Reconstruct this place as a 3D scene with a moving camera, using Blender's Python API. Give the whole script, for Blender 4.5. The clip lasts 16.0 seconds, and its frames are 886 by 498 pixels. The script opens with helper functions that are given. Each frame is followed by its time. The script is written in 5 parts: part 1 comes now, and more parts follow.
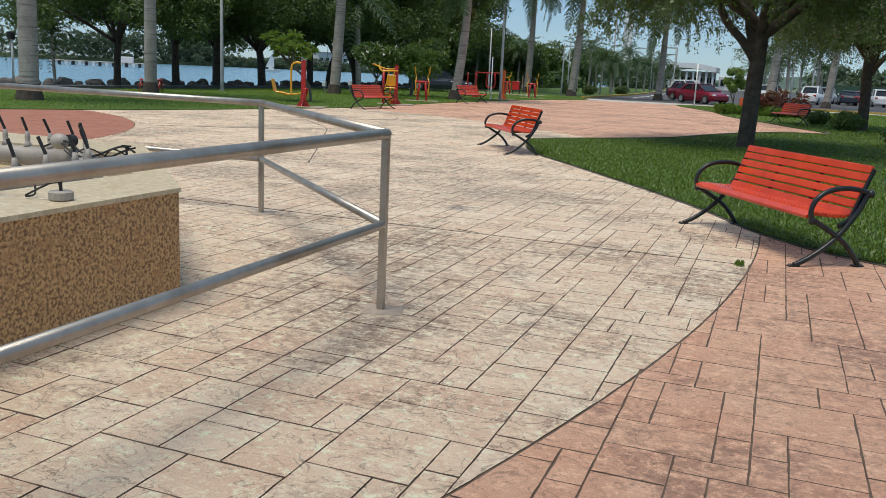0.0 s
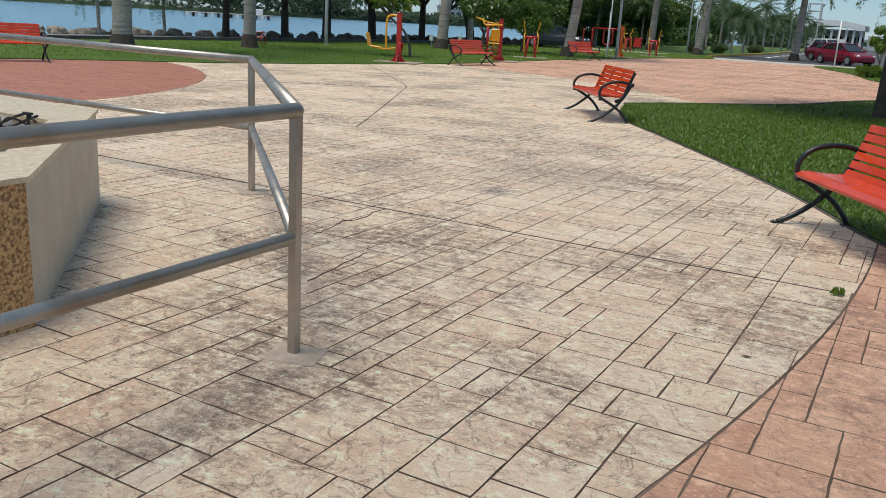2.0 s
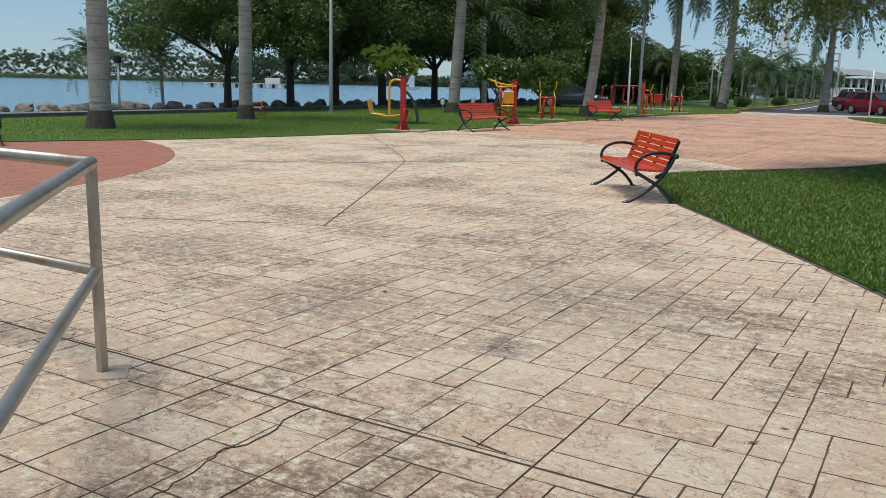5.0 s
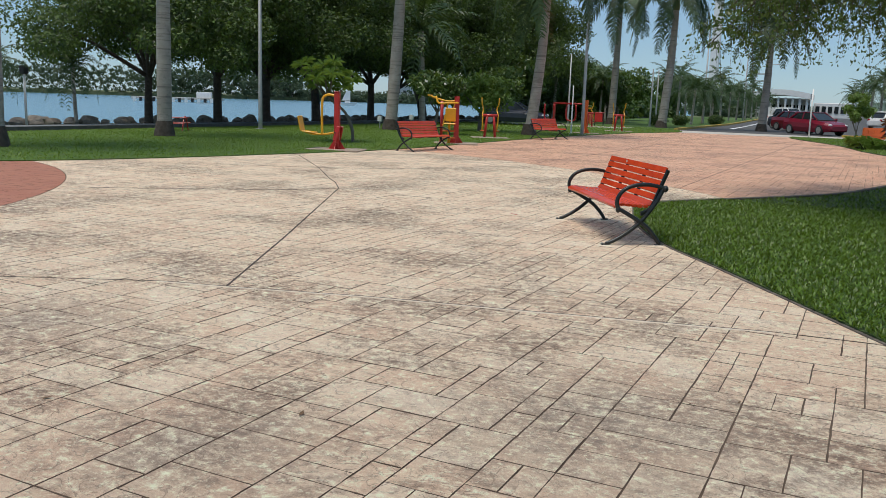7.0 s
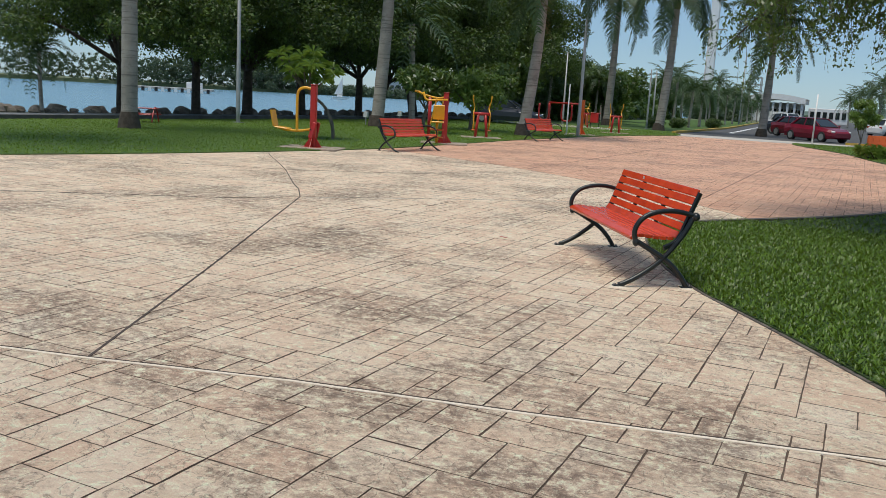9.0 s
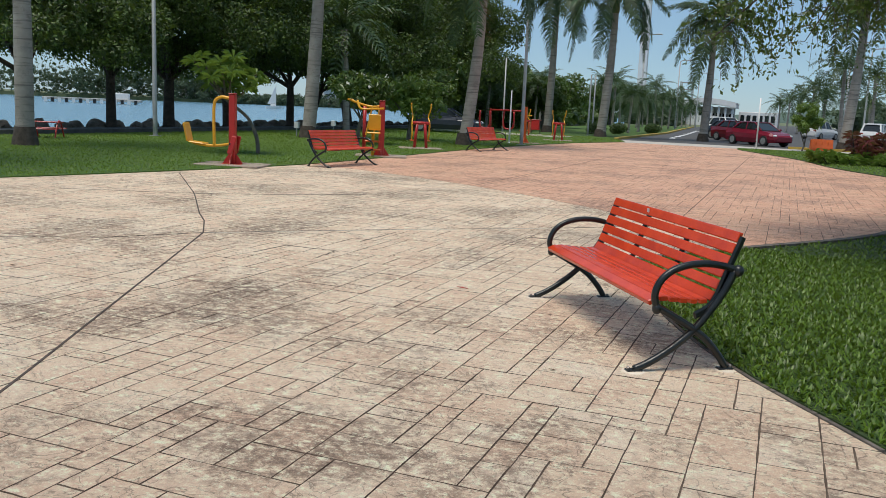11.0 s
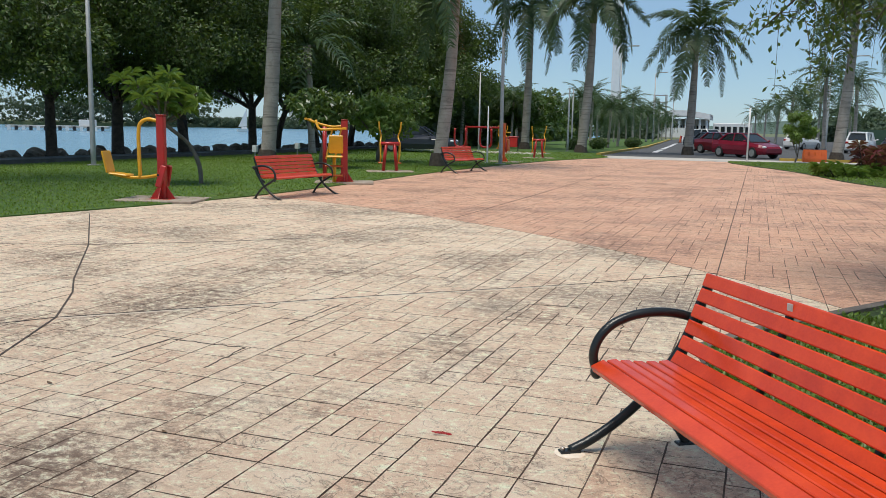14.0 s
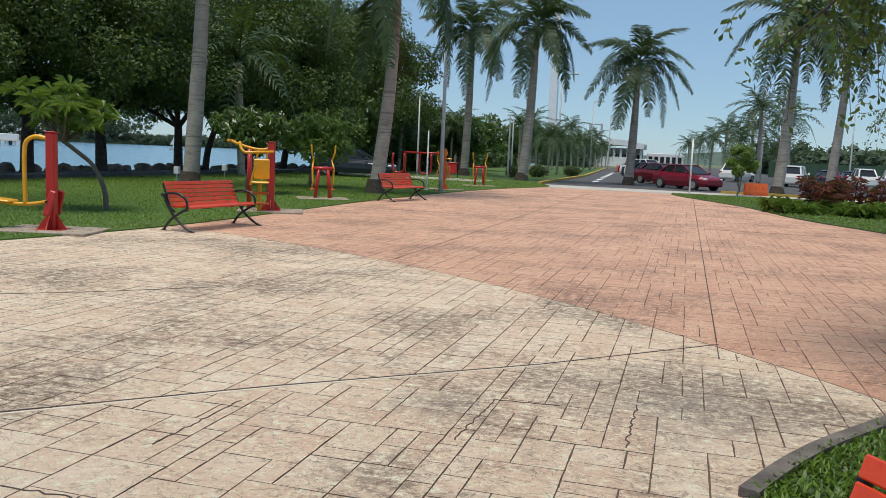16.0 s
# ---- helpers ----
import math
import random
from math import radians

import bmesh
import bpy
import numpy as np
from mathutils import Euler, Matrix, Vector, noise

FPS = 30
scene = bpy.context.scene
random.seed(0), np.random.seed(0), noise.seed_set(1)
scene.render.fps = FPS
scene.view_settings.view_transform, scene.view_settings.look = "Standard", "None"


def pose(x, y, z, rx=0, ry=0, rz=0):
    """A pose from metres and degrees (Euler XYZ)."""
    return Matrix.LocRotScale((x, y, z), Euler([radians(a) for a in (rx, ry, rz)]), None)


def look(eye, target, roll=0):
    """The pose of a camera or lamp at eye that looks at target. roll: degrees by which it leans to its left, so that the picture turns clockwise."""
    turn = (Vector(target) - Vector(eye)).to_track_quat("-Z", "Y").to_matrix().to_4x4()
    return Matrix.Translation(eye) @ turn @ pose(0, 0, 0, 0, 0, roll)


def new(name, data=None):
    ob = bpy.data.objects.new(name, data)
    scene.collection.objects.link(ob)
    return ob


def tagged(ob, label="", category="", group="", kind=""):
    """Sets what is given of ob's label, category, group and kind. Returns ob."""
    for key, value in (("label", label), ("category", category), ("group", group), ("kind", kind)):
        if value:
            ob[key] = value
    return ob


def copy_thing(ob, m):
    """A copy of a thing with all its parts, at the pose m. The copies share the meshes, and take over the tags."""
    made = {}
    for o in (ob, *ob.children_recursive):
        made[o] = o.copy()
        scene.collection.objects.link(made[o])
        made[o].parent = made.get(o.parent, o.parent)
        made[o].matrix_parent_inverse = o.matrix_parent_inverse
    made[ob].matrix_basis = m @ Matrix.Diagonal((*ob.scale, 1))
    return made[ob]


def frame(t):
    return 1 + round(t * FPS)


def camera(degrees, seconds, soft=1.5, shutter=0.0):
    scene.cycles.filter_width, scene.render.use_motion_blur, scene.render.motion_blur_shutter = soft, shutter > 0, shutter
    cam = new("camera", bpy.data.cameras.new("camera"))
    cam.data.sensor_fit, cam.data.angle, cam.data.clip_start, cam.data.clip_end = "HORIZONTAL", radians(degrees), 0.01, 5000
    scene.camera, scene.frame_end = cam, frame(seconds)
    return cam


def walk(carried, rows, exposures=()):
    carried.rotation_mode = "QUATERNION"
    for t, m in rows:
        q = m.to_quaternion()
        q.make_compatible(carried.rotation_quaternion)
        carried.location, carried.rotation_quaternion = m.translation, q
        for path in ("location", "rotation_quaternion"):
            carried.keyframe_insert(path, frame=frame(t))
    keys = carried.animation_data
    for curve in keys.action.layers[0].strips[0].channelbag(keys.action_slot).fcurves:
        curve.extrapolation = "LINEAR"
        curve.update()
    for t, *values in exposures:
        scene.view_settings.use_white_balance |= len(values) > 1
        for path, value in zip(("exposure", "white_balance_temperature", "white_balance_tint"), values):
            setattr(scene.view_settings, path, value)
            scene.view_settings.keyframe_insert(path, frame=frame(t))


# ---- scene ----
cam = camera(55.1, 16.0, soft=0.75)
PATH = [
    (0, (-0.011, 0.077, 1.442), (-0.711, 1.905, 1.034), 2.7),
    (0.5, (0.114, 0.521, 1.462), (-0.637, 2.319, 1.012), 2.4),
    (1, (0.127, 0.953, 1.435), (-0.665, 2.73, 0.972), 2.4),
    (1.5, (0.143, 1.413, 1.419), (-0.689, 3.163, 0.923), 2.7),
    (2, (0.109, 1.868, 1.461), (-0.826, 3.558, 0.941), 3.3),
    (2.5, (-0.084, 2.268, 1.458), (-1.082, 3.923, 0.944), 3.0),
    (3, (-0.191, 2.719, 1.453), (-1.182, 4.388, 0.97), 1.0),
    (3.5, (-0.339, 3.186, 1.47), (-1.34, 4.847, 0.981), -0.2),
    (4, (-0.606, 3.594, 1.458), (-1.583, 5.266, 0.958), -0.0),
    (4.5, (-0.762, 4.013, 1.436), (-1.718, 5.704, 0.961), 0.2),
    (5, (-1.058, 4.461, 1.494), (-2.059, 6.149, 1.108), 1.3),
    (5.2, (-1.209, 4.626, 1.501), (-2.209, 6.317, 1.125), 2.1),
    (7.3, (-2.289, 6.53, 1.481), (-3.147, 8.302, 1.132), 1.8),
    (7.5, (-2.363, 6.732, 1.489), (-3.213, 8.507, 1.131), 1.9),
    (8, (-2.537, 7.177, 1.445), (-3.374, 8.95, 1.052), 2.2),
    (8.5, (-2.723, 7.632, 1.438), (-3.505, 9.43, 1.045), 2.9),
    (9, (-2.916, 8.099, 1.498), (-3.769, 9.873, 1.145), 3.2),
    (9.2, (-3.11, 8.281, 1.5), (-3.974, 10.051, 1.155), 3.1),
    (11.3, (-4.003, 10.422, 1.51), (-4.719, 12.262, 1.191), 2.5),
    (11.5, (-4.086, 10.635, 1.482), (-4.833, 12.468, 1.199), 2.8),
    (12, (-4.208, 11.068, 1.522), (-4.955, 12.909, 1.289), 3.0),
    (12.5, (-4.353, 11.580, 1.430), (-5.051, 13.440, 1.193), 2.1),
    (13, (-4.570, 12.015, 1.507), (-5.230, 13.891, 1.291), 2.8),
    (13.5, (-4.828, 12.472, 1.502), (-5.471, 14.35, 1.259), 1.9),
    (14, (-4.966, 12.966, 1.496), (-5.645, 14.825, 1.211), 1.1),
    (14.5, (-5.187, 13.388, 1.505), (-5.868, 15.247, 1.223), 0.8),
    (15, (-5.308, 13.884, 1.468), (-5.931, 15.765, 1.197), 0.7),
    (15.5, (-5.467, 14.345, 1.532), (-6.055, 16.237, 1.258), 1.4),
    (16, (-5.638, 14.745, 1.559), (-6.177, 16.658, 1.333), 2.5),
]
walk(cam, [(t, look(eye, target, roll)) for t, eye, target, roll in PATH], [(0, -0.56), (5, -0.62), (8.5, -0.62), (12, -0.52), (13, -0.46), (16, -0.50)])

# ---- light ----
SUN_ELEVATION, SUN_AZIMUTH = 73.0, 205.0      # azimuth clockwise from +y
world = bpy.data.worlds.new("World")
scene.world = world
world.use_nodes = True
_bg = world.node_tree.nodes["Background"]
_sky = world.node_tree.nodes.new("ShaderNodeTexSky")
_sky.sky_type = "NISHITA"
_sky.sun_disc = False
_sky.sun_elevation, _sky.sun_rotation = radians(SUN_ELEVATION), radians(SUN_AZIMUTH)
_sky.air_density, _sky.dust_density, _sky.ozone_density = 0.9, 0.15, 2.2
_tint = world.node_tree.nodes.new("ShaderNodeMix")
_tint.data_type, _tint.blend_type = "RGBA", "MULTIPLY"
_tint.inputs[0].default_value, _tint.inputs[7].default_value = 1.0, (0.90, 1.05, 1.11, 1.0)     # hazy coastal blue
world.node_tree.links.new(_sky.outputs[0], _tint.inputs[6])
_haze = world.node_tree.nodes.new("ShaderNodeMix")
_haze.data_type, _haze.inputs[0].default_value, _haze.inputs[7].default_value = "RGBA", 0.5, (3.5, 5.3, 7.4, 1.0)     # thin even haze
world.node_tree.links.new(_tint.outputs[2], _haze.inputs[6])
world.node_tree.links.new(_haze.outputs[2], _bg.inputs[0])
_bg.inputs[1].default_value = 0.135
sun = new("sun", bpy.data.lights.new("sun", "SUN"))
sun.data.energy, sun.data.angle, sun.data.color = 5.0, radians(30.0), (1.0, 0.93, 0.82)
_a, _e = radians(SUN_AZIMUTH), radians(SUN_ELEVATION)
sun.matrix_world = look((math.sin(_a) * math.cos(_e) * 60, math.cos(_a) * math.cos(_e) * 60, math.sin(_e) * 60), (0, 0, 0))
RNG = random.Random(7)


# ---- materials ----
def _nodes(name):
    m = bpy.data.materials.new(name)
    m.use_nodes = True
    nt = m.node_tree
    return m, nt, nt.nodes["Principled BSDF"]


def _mix(nt, fac, a, b, mode="MIX"):
    n = nt.nodes.new("ShaderNodeMix")
    n.data_type, n.blend_type = "RGBA", mode
    for sock, v in ((n.inputs[0], fac), (n.inputs[6], a), (n.inputs[7], b)):
        if isinstance(v, (int, float)):
            sock.default_value = v
        elif isinstance(v, tuple):
            sock.default_value = (*v, 1.0)
        else:
            nt.links.new(v, sock)
    return n.outputs[2]


def _noise(nt, scale, detail=4.0, rough=0.55, coords=None):
    n = nt.nodes.new("ShaderNodeTexNoise")
    n.inputs["Scale"].default_value, n.inputs["Detail"].default_value, n.inputs["Roughness"].default_value = scale, detail, rough
    if coords is not None:
        nt.links.new(coords, n.inputs["Vector"])
    return n.outputs["Fac"]


def _ramp(nt, fac, lo, hi):
    n = nt.nodes.new("ShaderNodeMapRange")
    n.inputs[1].default_value, n.inputs[2].default_value = lo, hi
    nt.links.new(fac, n.inputs[0])
    return n.outputs[0]


def _math(nt, op, a, b=None):
    n = nt.nodes.new("ShaderNodeMath")
    n.operation = op
    for sock, v in ((n.inputs[0], a), (n.inputs[1], b)):
        if isinstance(v, (int, float)):
            sock.default_value = v
        elif v is not None:
            nt.links.new(v, sock)
    return n.outputs[0]


def _world_pos(nt):
    return nt.nodes.new("ShaderNodeNewGeometry").outputs["Position"]


def _bump(nt, bsdf, height, strength, distance):
    n = nt.nodes.new("ShaderNodeBump")
    n.inputs["Strength"].default_value, n.inputs["Distance"].default_value = strength, distance
    nt.links.new(height, n.inputs["Height"])
    nt.links.new(n.outputs[0], bsdf.inputs["Normal"])


def surface(name, base, second, scale=6.0, rough=0.6, metal=0.0, bump=0.2, fine=60.0, third=None, spread=(0.35, 0.65), islands=0.0, objects=0.0, distance=0.01):
    """A surface of two colours mixed by a coarse noise, darkened or lightened a little by a fine one, with fine relief."""
    m, nt, b = _nodes(name)
    pos = _world_pos(nt)
    c = _mix(nt, _ramp(nt, _noise(nt, scale, 5, 0.6, pos), *spread), base, second)
    if third:
        c = _mix(nt, _ramp(nt, _noise(nt, scale * 0.23, 4, 0.65, pos), 0.52, 0.72), c, third)
    g = _noise(nt, fine, 3, 0.6, pos)
    c = _mix(nt, 0.35, c, _mix(nt, g, (0.25, 0.25, 0.25), (0.75, 0.75, 0.75)), "OVERLAY")
    for amount, source in ((islands, "island"), (objects, "object")):
        if amount:
            r = nt.nodes.new("ShaderNodeNewGeometry").outputs["Random Per Island"] if source == "island" else nt.nodes.new("ShaderNodeObjectInfo").outputs["Random"]
            c = _mix(nt, amount, c, _mix(nt, r, (0.15, 0.15, 0.15), (0.85, 0.85, 0.85)), "OVERLAY")
    nt.links.new(c, b.inputs["Base Color"])
    b.inputs["Roughness"].default_value, b.inputs["Metallic"].default_value = rough, metal
    if bump:
        _bump(nt, b, g, bump, distance)
    return m


def stamped(name, base, pale, dark, spots=()):
    """Stamped concrete: pale worn faces, dark stains at two scales, slate relief with chips and veins."""
    m, nt, b = _nodes(name)
    pos = _world_pos(nt)
    stretch = nt.nodes.new("ShaderNodeMapping")
    stretch.inputs["Scale"].default_value = (1.0, 1.1, 1.0)
    nt.links.new(pos, stretch.inputs["Vector"])
    along = stretch.outputs[0]
    fleck = _noise(nt, 11.0, 9, 0.78, along)
    patch = _noise(nt, 0.55, 7, 0.70, pos)
    c = _mix(nt, _ramp(nt, _noise(nt, 2.3, 5, 0.65, pos), 0.36, 0.64), base, pale)
    r1 = nt.nodes.new("ShaderNodeNewGeometry").outputs["Random Per Island"]
    r2 = nt.nodes.new("ShaderNodeObjectInfo").outputs["Random"]
    add = _math(nt, "ADD", r1, r2)
    c = _mix(nt, 0.18, c, _mix(nt, _math(nt, "FRACT", add), (0.2, 0.2, 0.2), (0.8, 0.8, 0.8)), "OVERLAY")
    stain = _ramp(nt, patch, 0.50, 0.70)
    c = _mix(nt, _math(nt, "MULTIPLY", stain, 0.55), c, dark)
    c = _mix(nt, _math(nt, "MULTIPLY", stain, _ramp(nt, fleck, 0.46, 0.56)), c, dark)
    chips = nt.nodes.new("ShaderNodeTexNoise")
    chips.inputs["Scale"].default_value, chips.inputs["Detail"].default_value, chips.inputs["Distortion"].default_value = 5.0, 6, 1.6
    nt.links.new(along, chips.inputs["Vector"])
    vein = _ramp(nt, _math(nt, "ABSOLUTE", _math(nt, "SUBTRACT", chips.outputs["Fac"], 0.5)), 0.020, 0.0)
    c = _mix(nt, _math(nt, "MULTIPLY", _math(nt, "MULTIPLY", vein, _ramp(nt, patch, 0.22, 0.52)), 0.85), c, dark)
    # Fleck colour contrast also stands in for the relief's weak light and shade.
    c = _mix(nt, _math(nt, "MULTIPLY", _ramp(nt, fleck, 0.48, 0.58), _ramp(nt, patch, 0.45, 0.68)), c, dark)
    c = _mix(nt, _math(nt, "MULTIPLY", _ramp(nt, fleck, 0.60, 0.68), 0.8), c, dark)
    c = _mix(nt, _ramp(nt, fleck, 0.47, 0.37), c, tuple(min(0.86, v * 1.36) for v in pale))
    for x, y, r, shade in spots:
        d = nt.nodes.new("ShaderNodeVectorMath")
        d.operation = "DISTANCE"
        nt.links.new(pos, d.inputs[0])
        d.inputs[1].default_value = (x, y, 0.0)
        ragged = _math(nt, "ADD", d.outputs["Value"], _math(nt, "MULTIPLY", _noise(nt, 5.0, 5, 0.7, along), 1.3 * r))
        c = _mix(nt, _math(nt, "MULTIPLY", _ramp(nt, ragged, 1.55 * r, 0.75 * r), _ramp(nt, fleck, 0.36, 0.58)), c, shade)
    c = _mix(nt, 0.6, c, _mix(nt, _noise(nt, 120.0, 3, 0.7, pos), (0.18, 0.18, 0.18), (0.82, 0.82, 0.82)), "OVERLAY")
    grit = _noise(nt, 30.0, 6, 0.75, along)
    c = _mix(nt, _math(nt, "MULTIPLY", _ramp(nt, grit, 0.56, 0.66), _ramp(nt, patch, 0.36, 0.68)), c, dark)
    c = _mix(nt, _math(nt, "MULTIPLY", _ramp(nt, grit, 0.46, 0.36), 0.8), c, tuple(min(0.86, v * 1.32) for v in pale))
    nt.links.new(c, b.inputs["Base Color"])
    b.inputs["Roughness"].default_value = 0.6
    _bump(nt, b, _math(nt, "ADD", _math(nt, "ADD", chips.outputs["Fac"], fleck), _math(nt, "MULTIPLY", grit, -0.35)), 1.0, 0.03)
    return m


def leaf_material(name, dark, light, gloss=0.6, glow=0.35):
    """Leaves: colour varied leaf by leaf, some light passing through."""
    m, nt, b = _nodes(name)
    r = nt.nodes.new("ShaderNodeNewGeometry").outputs["Random Per Island"]
    c = _mix(nt, r, dark, light)
    nt.links.new(c, b.inputs["Base Color"])
    b.inputs["Roughness"].default_value = gloss
    t = nt.nodes.new("ShaderNodeBsdfTranslucent")
    nt.links.new(_mix(nt, 0.5, c, (0.25, 0.35, 0.04)), t.inputs["Color"])
    mx = nt.nodes.new("ShaderNodeMixShader")
    mx.inputs[0].default_value = glow
    nt.links.new(b.outputs[0], mx.inputs[1])
    nt.links.new(t.outputs[0], mx.inputs[2])
    nt.links.new(mx.outputs[0], nt.nodes["Material Output"].inputs["Surface"])
    return m


def ringed(name, base, pale, dark):
    """Palm bark: pale weathered skin with uneven dark leaf-scar rings."""
    m, nt, b = _nodes(name)
    pos = _world_pos(nt)
    c = _mix(nt, _ramp(nt, _noise(nt, 1.6, 5, 0.65, pos), 0.35, 0.65), base, pale)
    flat = nt.nodes.new("ShaderNodeMapping")
    flat.inputs["Scale"].default_value = (0.5, 0.5, 9.0)
    nt.links.new(pos, flat.inputs["Vector"])
    rings = _noise(nt, 1.6, 4, 0.6, flat.outputs[0])
    c = _mix(nt, _math(nt, "MULTIPLY", _ramp(nt, rings, 0.54, 0.64), 0.65), c, dark)
    c = _mix(nt, _math(nt, "MULTIPLY", _ramp(nt, _noise(nt, 3.5, 7, 0.75, pos), 0.55, 0.68), 0.55), c, dark)
    nt.links.new(c, b.inputs["Base Color"])
    b.inputs["Roughness"].default_value = 0.88
    _bump(nt, b, rings, 0.6, 0.03)
    return m


BEIGE = stamped("stamped_concrete_beige", (0.71, 0.50, 0.350), (0.80, 0.62, 0.455), (0.195, 0.125, 0.085), [(-3.15, 8.68, 0.34, (0.10, 0.075, 0.085)), (-7.0, 19.7, 0.5, (0.22, 0.16, 0.12)), (-5.5, 20.4, 1.2, (0.27, 0.21, 0.165)), (-3.2, 10.0, 1.3, (0.27, 0.20, 0.15)), (-6.9, 9.8, 1.0, (0.27, 0.19, 0.14)), (-4.6, 8.9, 0.9, (0.27, 0.19, 0.14))])
RED = stamped("stamped_concrete_red", (0.61, 0.325, 0.205), (0.68, 0.405, 0.27), (0.26, 0.14, 0.095))
BRICK_RED = surface("terracotta_paving", (0.33, 0.125, 0.078), (0.38, 0.16, 0.10), 1.5, 0.7, bump=0.3)
GROUT = surface("dirt_in_joints", (0.085, 0.055, 0.038), (0.15, 0.105, 0.075), 3.0, 0.95, bump=0.3)
JOINT = surface("dark_joint_filler", (0.055, 0.04, 0.033), (0.10, 0.075, 0.06), 9.0, 0.95, bump=0.2)
SOIL = surface("lawn_soil", (0.045, 0.10, 0.014), (0.075, 0.14, 0.02), 5.0, 0.95, bump=0.5, third=(0.075, 0.10, 0.03), fine=40)
# Tree shade mixed into the colour of the right lawn's darker soil.
SOIL_SHADED = surface("shaded_turf_soil", (0.020, 0.040, 0.008), (0.040, 0.070, 0.014), 5.0, 0.95, bump=0.5, fine=40)
EARTH = surface("open_ground", (0.10, 0.13, 0.05), (0.16, 0.17, 0.09), 0.4, 0.95, bump=0.3, fine=8)
CONCRETE = surface("pale_concrete", (0.42, 0.39, 0.35), (0.52, 0.49, 0.44), 2.0, 0.85, bump=0.3, third=(0.33, 0.30, 0.27))
ASPHALT = surface("asphalt", (0.06, 0.06, 0.062), (0.09, 0.09, 0.09), 1.2, 0.9, bump=0.4)
PATH_GREY = surface("promenade_asphalt", (0.13, 0.14, 0.15), (0.18, 0.19, 0.20), 1.2, 0.85, bump=0.2)
GRANITE = surface("brown_granite", (0.17, 0.085, 0.035), (0.60, 0.36, 0.155), 55.0, 0.5, bump=0.12, spread=(0.40, 0.58), fine=160, third=(0.42, 0.22, 0.09))
LEDGE = surface("cream_polished_granite", (0.46, 0.36, 0.22), (0.66, 0.56, 0.39), 26.0, 0.38, bump=0.03, third=(0.50, 0.38, 0.22), fine=120)
PALE_STONE = surface("pale_limestone_cladding", (0.42, 0.36, 0.27), (0.52, 0.46, 0.36), 3.0, 0.5, bump=0.06, third=(0.34, 0.29, 0.22))
PAD = surface("stained_concrete_pad", (0.30, 0.24, 0.185), (0.42, 0.34, 0.265), 9.0, 0.9, bump=0.4, third=(0.20, 0.15, 0.115))
KERB_DARK = surface("dark_brown_kerb", (0.075, 0.062, 0.055), (0.17, 0.145, 0.125), 5.0, 0.9, bump=0.6)
PIPE_PAINT = surface("greyed_plastic_pipe", (0.38, 0.34, 0.29), (0.28, 0.25, 0.22), 7.0, 0.55, bump=0.1)
STEEL = surface("brushed_stainless_steel", (0.46, 0.425, 0.375), (0.37, 0.335, 0.29), 9.0, 0.40, metal=0.8, bump=0.08, third=(0.30, 0.235, 0.17), fine=220)
SLAT = surface("orange_red_painted_slat", (0.63, 0.062, 0.014), (0.50, 0.043, 0.012), 5.0, 0.20, bump=0.06, fine=90, islands=0.10, objects=0.12)
IRON = surface("dark_green_black_cast_iron", (0.008, 0.010, 0.010), (0.018, 0.021, 0.020), 14.0, 0.30, metal=0.1, bump=0.12, fine=120)
BOLT = surface("greyed_bolt_steel", (0.20, 0.19, 0.18), (0.30, 0.28, 0.26), 30.0, 0.45, metal=0.8, bump=0.1)
GYM_RED = surface("red_gloss_paint", (0.46, 0.020, 0.016), (0.38, 0.022, 0.017), 4.0, 0.32, bump=0.04)
GYM_ORANGE = surface("orange_gloss_paint", (0.62, 0.12, 0.018), (0.52, 0.09, 0.015), 4.0, 0.35, bump=0.04)
GYM_YELLOW = surface("yellow_gloss_paint", (0.80, 0.40, 0.018), (0.72, 0.34, 0.020), 4.0, 0.32, bump=0.04)
BLACK = surface("black_rubber", (0.012, 0.012, 0.013), (0.025, 0.025, 0.026), 9.0, 0.6, bump=0.1)
BARK_PALM = ringed("grey_ringed_palm_bark", (0.30, 0.27, 0.235), (0.43, 0.385, 0.335), (0.13, 0.115, 0.10))
CROWNSHAFT = surface("green_crownshaft", (0.10, 0.16, 0.045), (0.15, 0.19, 0.06), 2.5, 0.45, bump=0.08, third=(0.20, 0.15, 0.08))
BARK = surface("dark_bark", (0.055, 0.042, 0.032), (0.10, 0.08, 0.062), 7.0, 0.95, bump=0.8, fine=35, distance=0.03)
BARK_GREY = surface("grey_smooth_bark", (0.13, 0.11, 0.085), (0.20, 0.17, 0.135), 7.0, 0.9, bump=0.5, fine=35)
LEAF_DARK = leaf_material("dense_dark_leaves", (0.011, 0.030, 0.007), (0.090, 0.155, 0.022), 0.5, glow=0.24)
LEAF_TREE = leaf_material("small_glossy_leaves", (0.024, 0.058, 0.010), (0.085, 0.145, 0.024), 0.40, 0.28)
LEAF_PALM = leaf_material("palm_frond_green", (0.014, 0.040, 0.012), (0.055, 0.105, 0.034), 0.5, 0.18)
LEAF_LIGHT = leaf_material("bright_rosette_leaves", (0.085, 0.160, 0.025), (0.180, 0.270, 0.050), 0.4, 0.4)
# Greyer, paler green: distance haze is part of this leaf colour.
LEAF_FAR = leaf_material("hazed_distant_foliage", (0.060, 0.092, 0.056), (0.090, 0.130, 0.076), 0.85, 0.2)
LEAF_PURPLE = leaf_material("wine_red_leaves", (0.13, 0.012, 0.035), (0.26, 0.035, 0.07), 0.4, 0.3)
